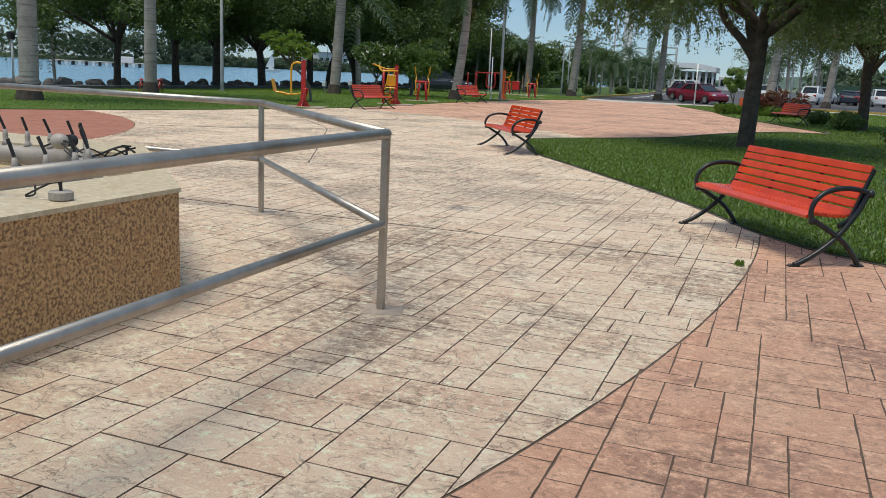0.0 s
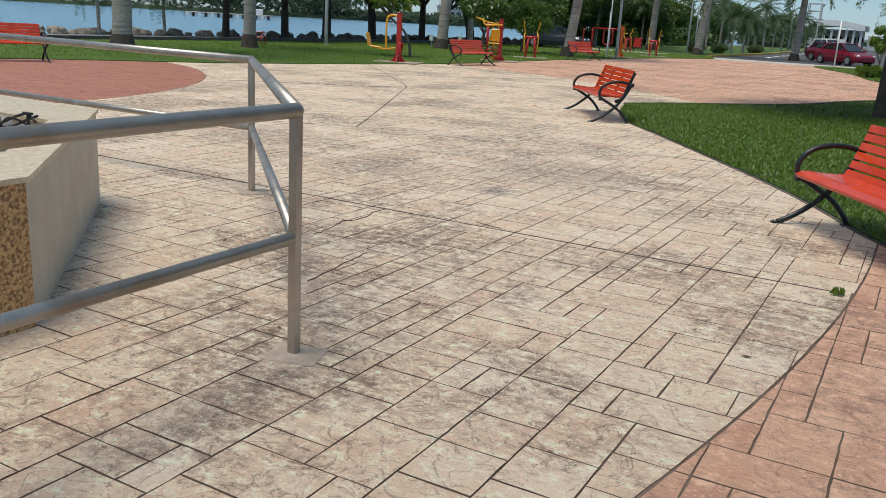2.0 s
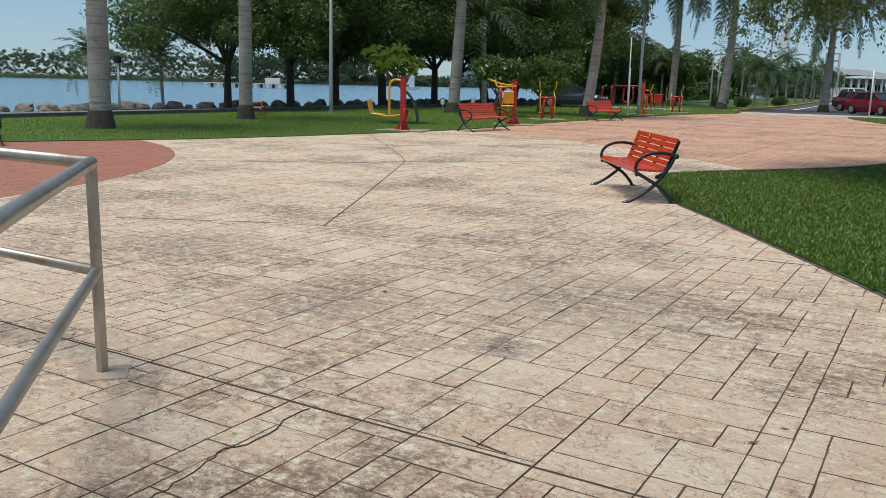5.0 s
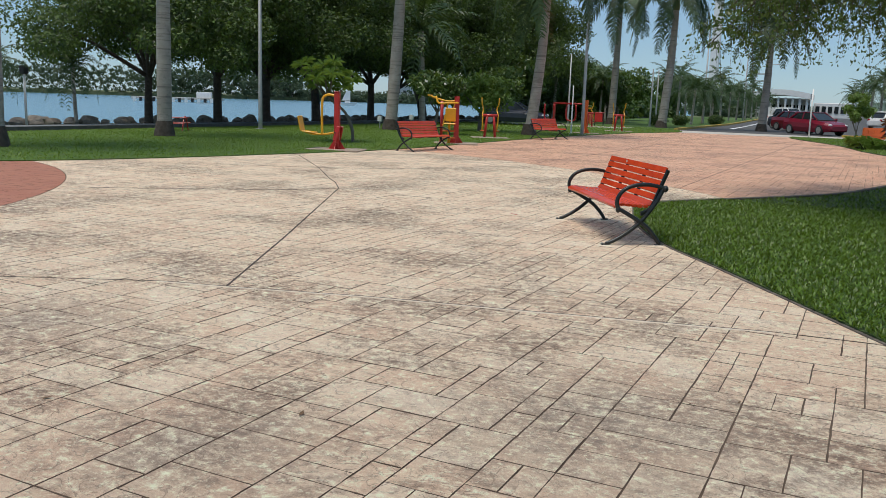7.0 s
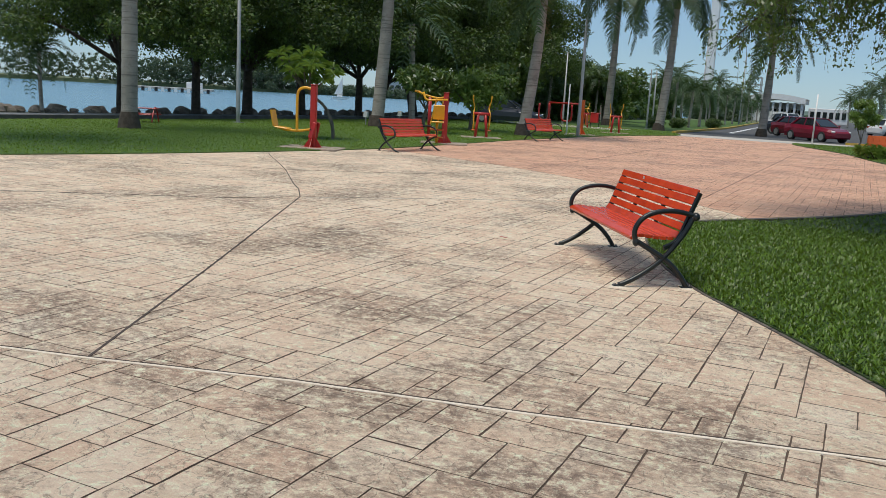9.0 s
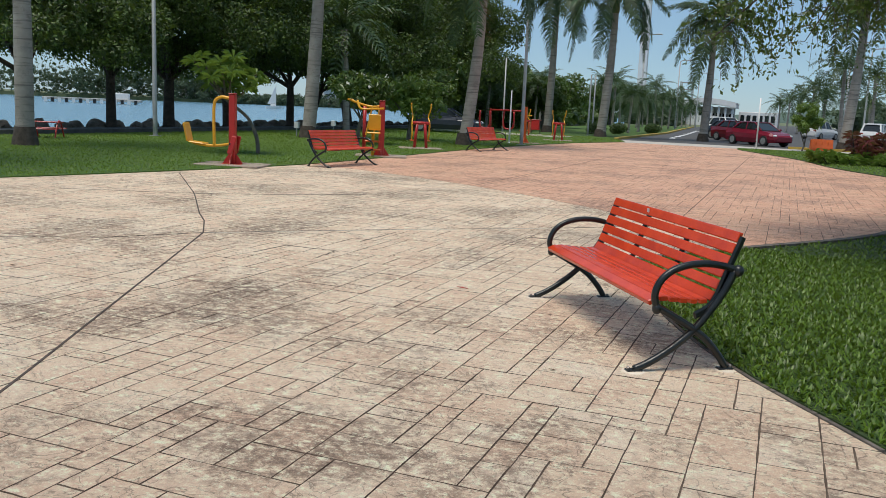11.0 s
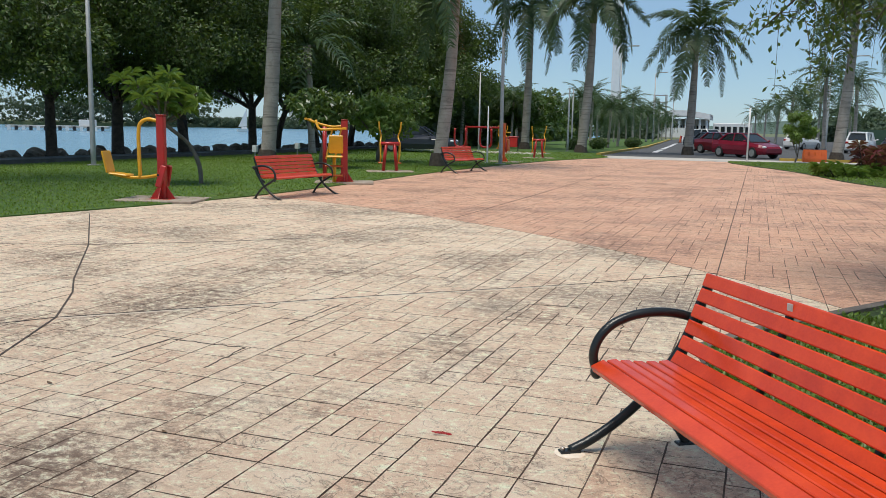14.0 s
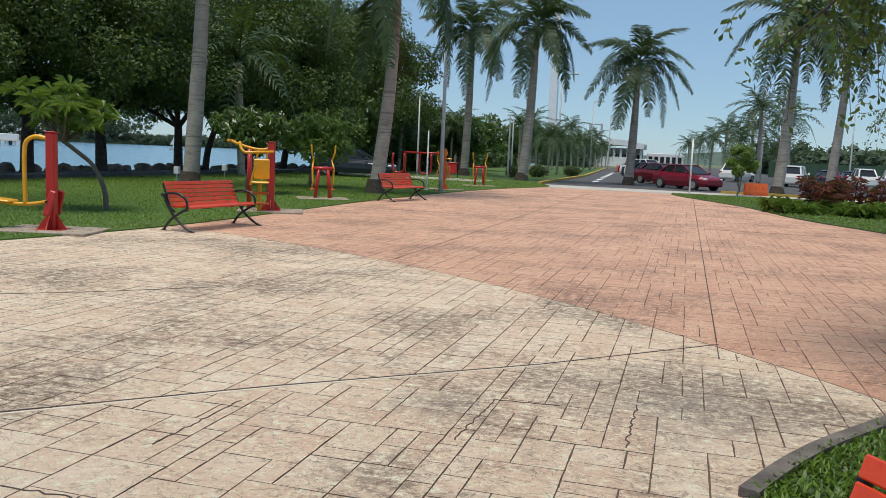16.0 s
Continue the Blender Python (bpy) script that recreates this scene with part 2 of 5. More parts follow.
FROND_DRY = leaf_material("dry_frond", (0.16, 0.10, 0.05), (0.26, 0.18, 0.10), 0.8, 0.25)
GRASS = leaf_material("lawn_blades", (0.085, 0.165, 0.012), (0.165, 0.270, 0.028), 0.5, 0.35)
# Coarser, darker turf; tree shade over the right lawn is in its colour.
GRASS_SHADED = leaf_material("shaded_broad_blades", (0.032, 0.072, 0.005), (0.130, 0.225, 0.016), 0.45, 0.30)
FLOWER = leaf_material("white_blossom", (0.75, 0.73, 0.66), (0.82, 0.80, 0.74), 0.6, 0.3)
WHITE = surface("white_paint", (0.76, 0.76, 0.75), (0.70, 0.70, 0.69), 1.5, 0.6, bump=0.05)
POLE_GREY = surface("galvanised_pole", (0.42, 0.43, 0.42), (0.34, 0.35, 0.35), 3.0, 0.5, metal=0.3, bump=0.05)
ROCK = surface("shore_rock", (0.17, 0.14, 0.115), (0.30, 0.26, 0.215), 3.0, 0.95, bump=0.7, fine=14, islands=0.3, distance=0.05)


def water_material():
    m, nt, b = _nodes("sea_water")
    pos = _world_pos(nt)
    nt.links.new(_mix(nt, _noise(nt, 0.02, 3, 0.6, pos), (0.10, 0.22, 0.30), (0.14, 0.27, 0.35)), b.inputs["Base Color"])
    b.inputs["Roughness"].default_value = 0.18
    _bump(nt, b, _noise(nt, 1.6, 4, 0.6, pos), 0.7, 0.25)
    return m


WATER = water_material()


# ---- mesh helpers ----
class Shape:
    """Collects vertices and faces of one mesh."""

    def __init__(self):
        self.v, self.f = [], []

    def add(self, verts, faces):
        n = len(self.v)
        self.v.extend(tuple(p) for p in verts)
        self.f.extend(tuple(i + n for i in face) for face in faces)
        return self

    def prism(self, poly, z0, z1, edge=0.0):
        """An upright prism over a convex or simple polygon, its upper edge chamfered by edge."""
        n = len(poly)
        cx, cy = sum(p[0] for p in poly) / n, sum(p[1] for p in poly) / n
        low = [(x, y, z0) for x, y in poly]
        if edge:
            mid = [(x, y, z1 - edge) for x, y in poly]
            top = []
            for x, y in poly:
                d = max(math.hypot(x - cx, y - cy), 1e-6)
                k = max(0.0, 1 - 1.4 * edge / d)
                top.append((cx + (x - cx) * k, cy + (y - cy) * k, z1))
            faces = [(i, (i + 1) % n, n + (i + 1) % n, n + i) for i in range(n)] + [(n + i, n + (i + 1) % n, 2 * n + (i + 1) % n, 2 * n + i) for i in range(n)]
            return self.add(low + mid + top, faces + [tuple(range(2 * n, 3 * n))])
        top = [(x, y, z1) for x, y in poly]
        return self.add(low + top, [(i, (i + 1) % n, n + (i + 1) % n, n + i) for i in range(n)] + [tuple(range(n, 2 * n)), tuple(reversed(range(n)))])

    def box(self, size, at=(0, 0, 0), edge=0.0, m=None):
        """A box with chamfered edges, centred on at, turned by m."""
        hx, hy, hz = (s / 2 for s in size)
        e = min(edge, hx * 0.9, hy * 0.9, hz * 0.9)
        m = m or Matrix.Identity(4)
        if not e:
            vs = [(sx * hx, sy * hy, sz * hz) for sz in (-1, 1) for sy in (-1, 1) for sx in (-1, 1)]
            fs = [(0, 2, 3, 1), (4, 5, 7, 6), (0, 1, 5, 4), (2, 6, 7, 3), (0, 4, 6, 2), (1, 3, 7, 5)]
        else:
            bm = bmesh.new()
            bmesh.ops.create_cube(bm, size=1.0)
            for q in bm.verts:
                q.co = Vector((q.co.x * 2 * hx, q.co.y * 2 * hy, q.co.z * 2 * hz))
            bmesh.ops.bevel(bm, geom=list(bm.edges), offset=e, segments=1, affect="EDGES")
            bm.verts.index_update()
            vs, fs = [tuple(q.co) for q in bm.verts], [tuple(q.index for q in f.verts) for f in bm.faces]
            bm.free()
        c = Vector(at)
        return self.add([tuple(m @ Vector(p) + c) for p in vs], fs)

    def tube(self, points, radius, sides=8, caps=True, squash=1.0):
        """A tube along points; radius is one number or one for each point."""
        pts = [Vector(p) for p in points]
        rad = [radius] * len(pts) if isinstance(radius, (int, float)) else list(radius)
        verts, side = [], None
        for i, p in enumerate(pts):
            d = (pts[min(i + 1, len(pts) - 1)] - pts[max(i - 1, 0)]).normalized()
            if side is None:
                side = d.cross(Vector((0, 0, 1)) if abs(d.z) < 0.9 else Vector((1, 0, 0))).normalized()
            side = (side - d * side.dot(d)).normalized()
            up = d.cross(side)
            for k in range(sides):
                a = 2 * math.pi * (k + 0.5) / sides
                verts.append(tuple(p + (side * math.cos(a) + up * math.sin(a) * squash) * rad[i]))
        n = len(pts)
        faces = [(i * sides + k, i * sides + (k + 1) % sides, (i + 1) * sides + (k + 1) % sides, (i + 1) * sides + k) for i in range(n - 1) for k in range(sides)]
        if caps:
            faces += [tuple(reversed(range(sides))), tuple(range((n - 1) * sides, n * sides))]
        return self.add(verts, faces)

    def lathe(self, profile, at=(0, 0, 0), sides=16):
        """A turned shape from (radius, height) pairs."""
        x, y, z = at
        verts = [(x + r * math.cos(2 * math.pi * k / sides), y + r * math.sin(2 * math.pi * k / sides), z + h) for r, h in profile for k in range(sides)]
        faces = [(i * sides + k, i * sides + (k + 1) % sides, (i + 1) * sides + (k + 1) % sides, (i + 1) * sides + k) for i in range(len(profile) - 1) for k in range(sides)]
        return self.add(verts, faces + [tuple(reversed(range(sides))), tuple(range((len(profile) - 1) * sides, len(profile) * sides))])

    def blob(self, at, size, seed, rough=0.35, rings=6, sides=9):
        """A lumpy closed stone."""
        verts, c = [], Vector(at)
        for i in range(rings + 1):
            th = math.pi * i / rings
            for k in range(sides):
                ph = 2 * math.pi * k / sides
                d = Vector((math.sin(th) * math.cos(ph), math.sin(th) * math.sin(ph), math.cos(th)))
                s = 1 + rough * noise.noise(d * 1.3 + Vector((seed * 3.1, seed * 1.7, 0)))
                verts.append((c.x + d.x * size[0] * s, c.y + d.y * size[1] * s, c.z + d.z * size[2] * s))
        return self.add(verts, [(i * sides + k, (i + 1) * sides + k, (i + 1) * sides + (k + 1) % sides, i * sides + (k + 1) % sides) for i in range(rings) for k in range(sides)])

    def mesh(self, name, material, smooth=False):
        me = bpy.data.meshes.new(name)
        me.from_pydata(self.v, [], self.f)
        me.materials.append(material)
        if smooth:
            me.polygons.foreach_set("use_smooth", [True] * len(me.polygons))
        me.update()
        return me


def part(name, shape, material, parent=None, label="", smooth=False):
    """Links a shape as one mesh object, under a thing or a part."""
    ob = new(name, shape.mesh(name, material, smooth))
    ob.parent = parent
    return tagged(ob, label)


def thing(name, label, category, group="", at=None, kind=""):
    ob = tagged(new(name), label, category, group, kind)
    if at is not None:
        ob.matrix_basis = at
    return ob


def curve(points, steps=5):
    """A smooth line through points."""
    p = [Vector(q) for q in points]
    out = []
    for i in range(len(p) - 1):
        a, b, c, d = p[max(i - 1, 0)], p[i], p[i + 1], p[min(i + 2, len(p) - 1)]
        for s in range(steps):
            t = s / steps
            out.append(0.5 * (2 * b + (c - a) * t + (2 * a - 5 * b + 4 * c - d) * t * t + (3 * b - a - 3 * c + d) * t ** 3))
    return out + [p[-1]]


def structure(name, shape, material, label, category="", smooth=False, kind="structure"):
    return tagged(part(name, shape, material, smooth=smooth), label, category or name.split("_")[0], kind=kind)


# ---- plan ----
CENTRE, R_RED, R_BEIGE = (-20.6, 8.6), 9.9, 20.55
FOUNTAIN = (-6.42, 2.86)
LAWN_LEFT_EDGE = [(-21.5, 9.0), (-19.8, 13.2), (-18.2, 16.5), (-17.0, 18.7), (-16.1, 21.3), (-15.4, 24.0), (-14.85, 26.5), (-14.6, 29.5), (-14.7, 34.0), (-14.8, 39.0), (-14.6, 45.7), (-13.9, 53.0), (-12.6, 58.5)]
PLAZA_RIGHT = [(-5.25, 18.85), (-4.85, 19.65), (-4.1, 20.75), (-2.6, 23.1), (-1.5, 26.6), (0.0, 29.6), (1.6, 31.0), (0.5, 34.5), (-0.7, 38.2), (-2.3, 42.5), (-3.5, 48.5), (-6.0, 56.0), (-6.3, 58.5)]
LAWN_NEAR = [(-5.25, 18.85), (-4.75, 17.0), (-4.10, 15.55), (-3.35, 14.45), (-2.62, 13.35), (-1.36, 11.42), (-0.62, 10.15), (0.03, 8.90), (0.97, 8.0), (3.5, 6.6), (9.0, 4.5)]


def inside(x, y, poly):
    hit = False
    for i in range(len(poly)):
        (x1, y1), (x2, y2) = poly[i], poly[i - 1]
        if (y1 > y) != (y2 > y) and x < (x2 - x1) * (y - y1) / (y2 - y1) + x1:
            hit = not hit
    return hit


def fine(line, steps=4):
    return [(p.x, p.y) for p in curve([(x, y, 0) for x, y in line], steps)]


EDGE_L, EDGE_R, EDGE_N = fine(LAWN_LEFT_EDGE), fine(PLAZA_RIGHT), fine(LAWN_NEAR)
LAWN_L = EDGE_L + [(-12.6, 60.0), (-27.6, 110.0), (-27.6, -40.0), (-21.5, -40.0)]
LAWN_R = list(reversed(EDGE_N)) + EDGE_R[1:] + [(-6.3, 59.5), (14.0, 62.0), (30.0, 30.0), (30.0, 4.5)]
PLAZA = [(-21.5, -12.0), (9.0, -12.0), (9.0, 4.5)] + list(reversed(EDGE_N))[1:] + EDGE_R[1:] + list(reversed(EDGE_L))

# ---- setting ----
structure("ground", Shape().prism([(-33.5, -400), (1500, -400), (1500, 2600), (-33.5, 2600)], -1.5, -0.05), EARTH, "flat open ground of grass and earth reaching the horizon")
structure("water", Shape().add([(-33.0, -1500, -1.3), (-33.0, 3500, -1.3), (-3500, 3500, -1.3), (-3500, -1500, -1.3)], [(0, 1, 2, 3)]), WATER, "calm blue-grey harbour water with small ripples")
structure("lawn_left", Shape().prism(LAWN_L, -0.05, 0.02), SOIL, "mown green lawn between plaza and shore", "lawn")
structure("lawn_right", Shape().prism(LAWN_R, -0.05, 0.02), SOIL_SHADED, "green lawn wedge with kerb under a shade tree", "lawn")
slab = structure("plaza", Shape().prism(PLAZA, -0.05, -0.0045), GROUT, "plaza of stamped concrete in beige and terracotta fields", "paving")
structure("pavement", Shape().prism([(-16.5, 58.6), (20.0, 58.6), (20.0, 63.0), (-16.5, 63.0)], -0.04, 0.006), CONCRETE, "pale concrete pavement strip before the car park")
structure("road", Shape().prism([(-13.6, 63.0), (60, 63.0), (60, 190.0), (-14.0, 420.0), (-26.0, 420.0), (-18.6, 160.0)], -0.04, 0.0), ASPHALT, "grey asphalt road and car park with faded marks")
structure("promenade", Shape().prism([(-31.4, -60), (-28.4, -60), (-28.4, 130), (-31.4, 130)], -0.04, 0.03), PATH_GREY, "narrow asphalt promenade along the shore", "path")


def ribbon(line, width, z0, z1, shape, edge=0.0):
    """Pieces of a band along a line, butted end to end."""
    for (x1, y1), (x2, y2) in zip(line, line[1:]):
        d = math.hypot(x2 - x1, y2 - y1)
        if d < 1e-4:
            continue
        nx, ny = -(y2 - y1) / d * width / 2, (x2 - x1) / d * width / 2
        shape.prism([(x1 + nx, y1 + ny), (x1 - nx, y1 - ny), (x2 - nx, y2 - ny), (x2 + nx, y2 + ny)][::-1], z0, z1, edge)
    return shape


# Thin dark strip standing in for the gap between paving and lawn.
structure("kerb_near", ribbon(EDGE_N, 0.05, -0.05, 0.010, Shape()), KERB_DARK, "thin low dark strip along the lawn edge", "kerb")
structure("kerb_right", ribbon(EDGE_R[:26], 0.10, -0.05, 0.05, Shape()), KERB_DARK, "dark cracked concrete kerb edging the lawn corner", "kerb")
structure("kerb_promenade", ribbon([(-28.3, -60), (-28.3, 130)], 0.18, -0.04, 0.13, Shape()), surface("dark_kerb", (0.06, 0.06, 0.055), (0.10, 0.10, 0.09), 3.0), "dark kerb of the promenade", "kerb")


# control joints, filled with dirt
def joint(line, width, label="dark dirt-filled expansion joint in the paving"):
    structure("joint", ribbon(line, width, -0.008, 0.004, Shape()), JOINT, label, "joint")


joint([(-7.5, 7.39), (-3.45, 7.36), (-0.16, 7.35)], 0.011)
joint([(-8.6, 10.35), (-7.07, 11.13), (-6.53, 11.27), (-5.42, 11.60), (-4.27, 11.85), (-2.64, 12.24), (-2.0, 12.3)], 0.008)
joint([(-12.75, 15.36), (-10.48, 17.03), (-9.9, 17.9), (-8.13, 19.64), (-6.6, 21.0), (-5.27, 22.4)], 0.014)
joint([(-6.53, 11.25), (-7.6, 13.4), (-9.9, 17.9), (-10.5, 18.7), (-10.96, 19.2), (-12.48, 21.04), (-15.0, 23.8)], 0.016)
joint([(-14.4, 20.2), (-12.5, 21.05), (-11.4, 21.9), (-10.4, 22.9)], 0.009)
joint([(-5.28, 22.5), (-5.30, 58.4)], 0.012)
joint([(-9.6, 26.2), (-9.9, 58.4)], 0.010)
joint([(-14.4, 36.0), (-1.6, 36.0)], 0.010)
joint([(-14.2, 48.0), (-3.6, 48.0)], 0.010)
def jagged(line, step=0.045, sway=0.012):
    """A crack's line, broken into short uneven runs."""
    rng = random.Random(int(abs(line[0][0]) * 1000))
    out = [line[0]]
    for (ax, ay), (bx, by) in zip(line, line[1:]):
        n = max(1, int(math.hypot(bx - ax, by - ay) / step))
        for k in range(1, n + 1):
            w = sway if k < n else 0.0
            out.append((ax + (bx - ax) * k / n + rng.uniform(-w, w), ay + (by - ay) * k / n + rng.uniform(-w, w)))
    return out


CRACK = "jagged dark crack running through the stamped paving"
joint(jagged([(-3.38, 6.35), (-3.41, 6.59), (-3.47, 6.81), (-3.42, 6.89), (-3.42, 7.02), (-3.47, 7.17), (-3.46, 7.34)]), 0.0060, CRACK)
joint(jagged([(-2.72, 7.46), (-2.48, 7.41)]), 0.0077, CRACK)
joint(jagged([(-2.76, 5.50), (-2.80, 5.85), (-2.84, 6.20)]), 0.0072, CRACK)
joint(jagged([(-8.74, 17.18), (-8.70, 17.72), (-8.10, 17.72), (-8.07, 17.22)]), 0.0083, CRACK)
joint(jagged([(-8.18, 18.42), (-8.15, 19.28)]), 0.0077, CRACK)
joint(jagged([(-6.75, 19.1), (-6.72, 19.95), (-6.30, 19.98)]), 0.0072, CRACK)
joint(jagged([(-5.85, 19.35), (-5.84, 20.2)]), 0.0077, CRACK)
RIDGE = surface("pale_lime_deposit", (0.66, 0.56, 0.44), (0.74, 0.65, 0.53), 14.0, 0.8, bump=0.3)
structure("joint_ridge", ribbon([(-7.07, 11.105), (-6.53, 11.245), (-5.42, 11.575), (-4.27, 11.825), (-2.64, 12.215)], 0.022, -0.004, 0.0045, Shape()), RIDGE, "pale lime deposit along the paving joint", "joint")
structure("joint_ridge", ribbon([(-9.86, 17.88), (-8.11, 19.615), (-6.58, 20.975)], 0.020, -0.004, 0.0045, Shape()), RIDGE, "pale lime deposit along the paving joint", "joint")


# ---- fountain and rail ----
def octagon(apothem, centre=FOUNTAIN):
    r = apothem / math.cos(math.pi / 8)
    return [(centre[0] + r * math.cos(math.pi / 8 + k * math.pi / 4), centre[1] + r * math.sin(math.pi / 8 + k * math.pi / 4)) for k in range(8)]


def pool(e, d):
    """An eight-sided ring with straight sides at e and corner sides at d from the fountain's middle."""
    k = d * math.sqrt(2) - e
    return [(FOUNTAIN[0] + x, FOUNTAIN[1] + y) for x, y in ((e, k), (k, e), (-k, e), (-e, k), (-e, -k), (-k, -e), (k, -e), (e, -k))]


def along(ring, step, z):
    """Points at even steps round a closed polygon."""
    out = []
    for i in range(len(ring)):
        (x1, y1), (x2, y2) = ring[i], ring[(i + 1) % len(ring)]
        n = max(1, round(math.hypot(x2 - x1, y2 - y1) / step))
        out += [(x1 + (x2 - x1) * (k + 0.5) / n, y1 + (y2 - y1) * (k + 0.5) / n, z) for k in range(n)]
    return out


def build_fountain():
    base = thing("fountain", "octagonal fountain basin clad in brown granite with cream ledge", "fountain")
    outer, inner, rim, lip = octagon(3.15), pool(2.56, 2.97), octagon(3.165), pool(2.53, 2.94)
    for i in range(8):
        pale = i in (0, 1)
        j = (i + 1) % 8
        part("cladding_panel", Shape().prism([outer[i], outer[j], inner[j], inner[i]], 0.0, 0.672), PALE_STONE if pale else GRANITE, base, "pale smooth limestone panel" if pale else "brown speckled granite panel")
        part("ledge_slab", Shape().prism([rim[i], rim[j], lip[j], lip[i]], 0.674, 0.70), LEDGE, base, "cream polished granite ledge slab")
    part("basin_floor", Shape().prism(pool(2.55, 2.96), 0.0, 0.50), LEDGE, base, "pale tiled basin floor")
    for ring, z, r, name in ((pool(2.28, 2.68), 0.645, 0.075, "ring_pipe"), (pool(1.6, 1.9), 0.58, 0.06, "inner_pipe")):
        for i in range(8):
            (x1, y1), (x2, y2) = ring[i], ring[(i + 1) % 8]
            part(name, Shape().tube([(x1, y1, z), (x2, y2, z)], r, 10), PIPE_PAINT, base, "grey water pipe", True)
            part("pipe_elbow", Shape().blob((x1, y1, z), (r * 1.2, r * 1.2, r * 1.2), i, 0.0), PIPE_PAINT, base, "grey pipe elbow", True)
    for x, y, z in along(pool(2.28, 2.68), 0.24, 0.71):
        nozzle = part("nozzle", Shape().lathe([(0.027, 0.0), (0.027, 0.03), (0.019, 0.035), (0.021, 0.08), (0.014, 0.125)], (x, y, z), 8), PIPE_PAINT, base, "grey jet nozzle", True)
        a = math.atan2(y - FOUNTAIN[1], x - FOUNTAIN[0])
        part("jet_tip", Shape().tube([(x, y, z + 0.13), (x - 0.035 * math.cos(a) + RNG.uniform(-0.01, 0.01), y - 0.035 * math.sin(a), z + 0.235)], 0.011, 6), BLACK, nozzle, "black jet tube")
    for k, (x, y, z) in enumerate([(-3.42, 3.42, 0.70), (-4.33, 4.93, 0.70)] + along(pool(2.42, 2.8), 1.1, 0.70)):
        if k > 1 and min(math.hypot(x + 3.42, y - 3.42), math.hypot(x + 4.33, y - 4.93)) < 0.8:
            continue
        z = z if k < 2 else 0.52
        lamp = part("basin_lamp", Shape().lathe([(0.052, 0.0), (0.062, 0.008), (0.062, 0.044), (0.052, 0.05)], (x, y, z), 14), PIPE_PAINT, base, "round cream lamp drum")
        part("bracket", Shape().tube([(x, y, z + 0.05), (x, y, z + 0.115)], 0.009, 6).box((0.075, 0.018, 0.012), (x, y, z + 0.118)), BLACK, lamp, "dark bracket")
        a = math.atan2(FOUNTAIN[1] - y, FOUNTAIN[0] - x)
        w = [(x, y, z + 0.05)] + [(x + math.cos(a) * 0.06 * s + 0.05 * math.sin(s * 2.2 + k), y + math.sin(a) * 0.06 * s + 0.05 * math.cos(s * 1.7 + k), max(0.53, z + 0.05 + 0.05 * math.sin(s * 1.9))) for s in range(1, 8)]
        part("cable", Shape().tube(curve(w, 4), 0.006, 5), BLACK, lamp, "black cable", True)
    valve = part("valve", Shape().blob((-5.0, 4.98, 0.80), (0.075, 0.06, 0.06), 3, 0.1, 8, 12), PIPE_PAINT, base, "pale round valve body", True)
    part("valve_collar", Shape().tube([(-5.0, 5.04, 0.80), (-5.0, 5.12, 0.80)], 0.045, 10), BLACK, valve, "black valve collar")
    for k in range(2):
        w = [(-5.1 + 0.12 * s + 0.02 * k, 4.93 + 0.03 * math.sin(s * 1.3 + k), 0.76 + 0.05 * math.sin(s * 1.1 + 1.3 * k)) for s in range(8)]
        part("cable", Shape().tube(curve(w, 3), 0.008, 5), BLACK, valve, "black cable", True)


def build_rail():
    rail = thing("handrail", "brushed stainless steel handrail round the fountain", "railing")
    ring = octagon(4.275)
    for i in range(8):
        (x1, y1), (x2, y2) = ring[i], ring[(i + 1) % 8]
        part("post", Shape().tube([(x1, y1, 0.0), (x1, y1, 1.085)], 0.028, 4), STEEL, rail)
        part("foot_patch", Shape().box((0.24, 0.21, 0.008), (x1 + 0.02, y1 - 0.01, 0.001), 0.002, pose(0, 0, 0, 0, 0, 17 + 31 * i)), PAD, rail, "grey mortar patch round the post foot")
        d = Vector((x2 - x1, y2 - y1, 0)).normalized() * 0.026
        part("top_rail", Shape().tube([(x1, y1, 1.07), (x2, y2, 1.07)], 0.032, 14), STEEL, rail, smooth=True)
        part("mid_rail", Shape().tube([(x1 + d.x, y1 + d.y, 0.53), (x2 - d.x, y2 - d.y, 0.53)], 0.027, 14), STEEL, rail, smooth=True)
        part("corner_knuckle", Shape().blob((x1, y1, 1.07), (0.033, 0.033, 0.033), i, 0.0, 6, 12), STEEL, rail, smooth=True)


build_fountain()
build_rail()


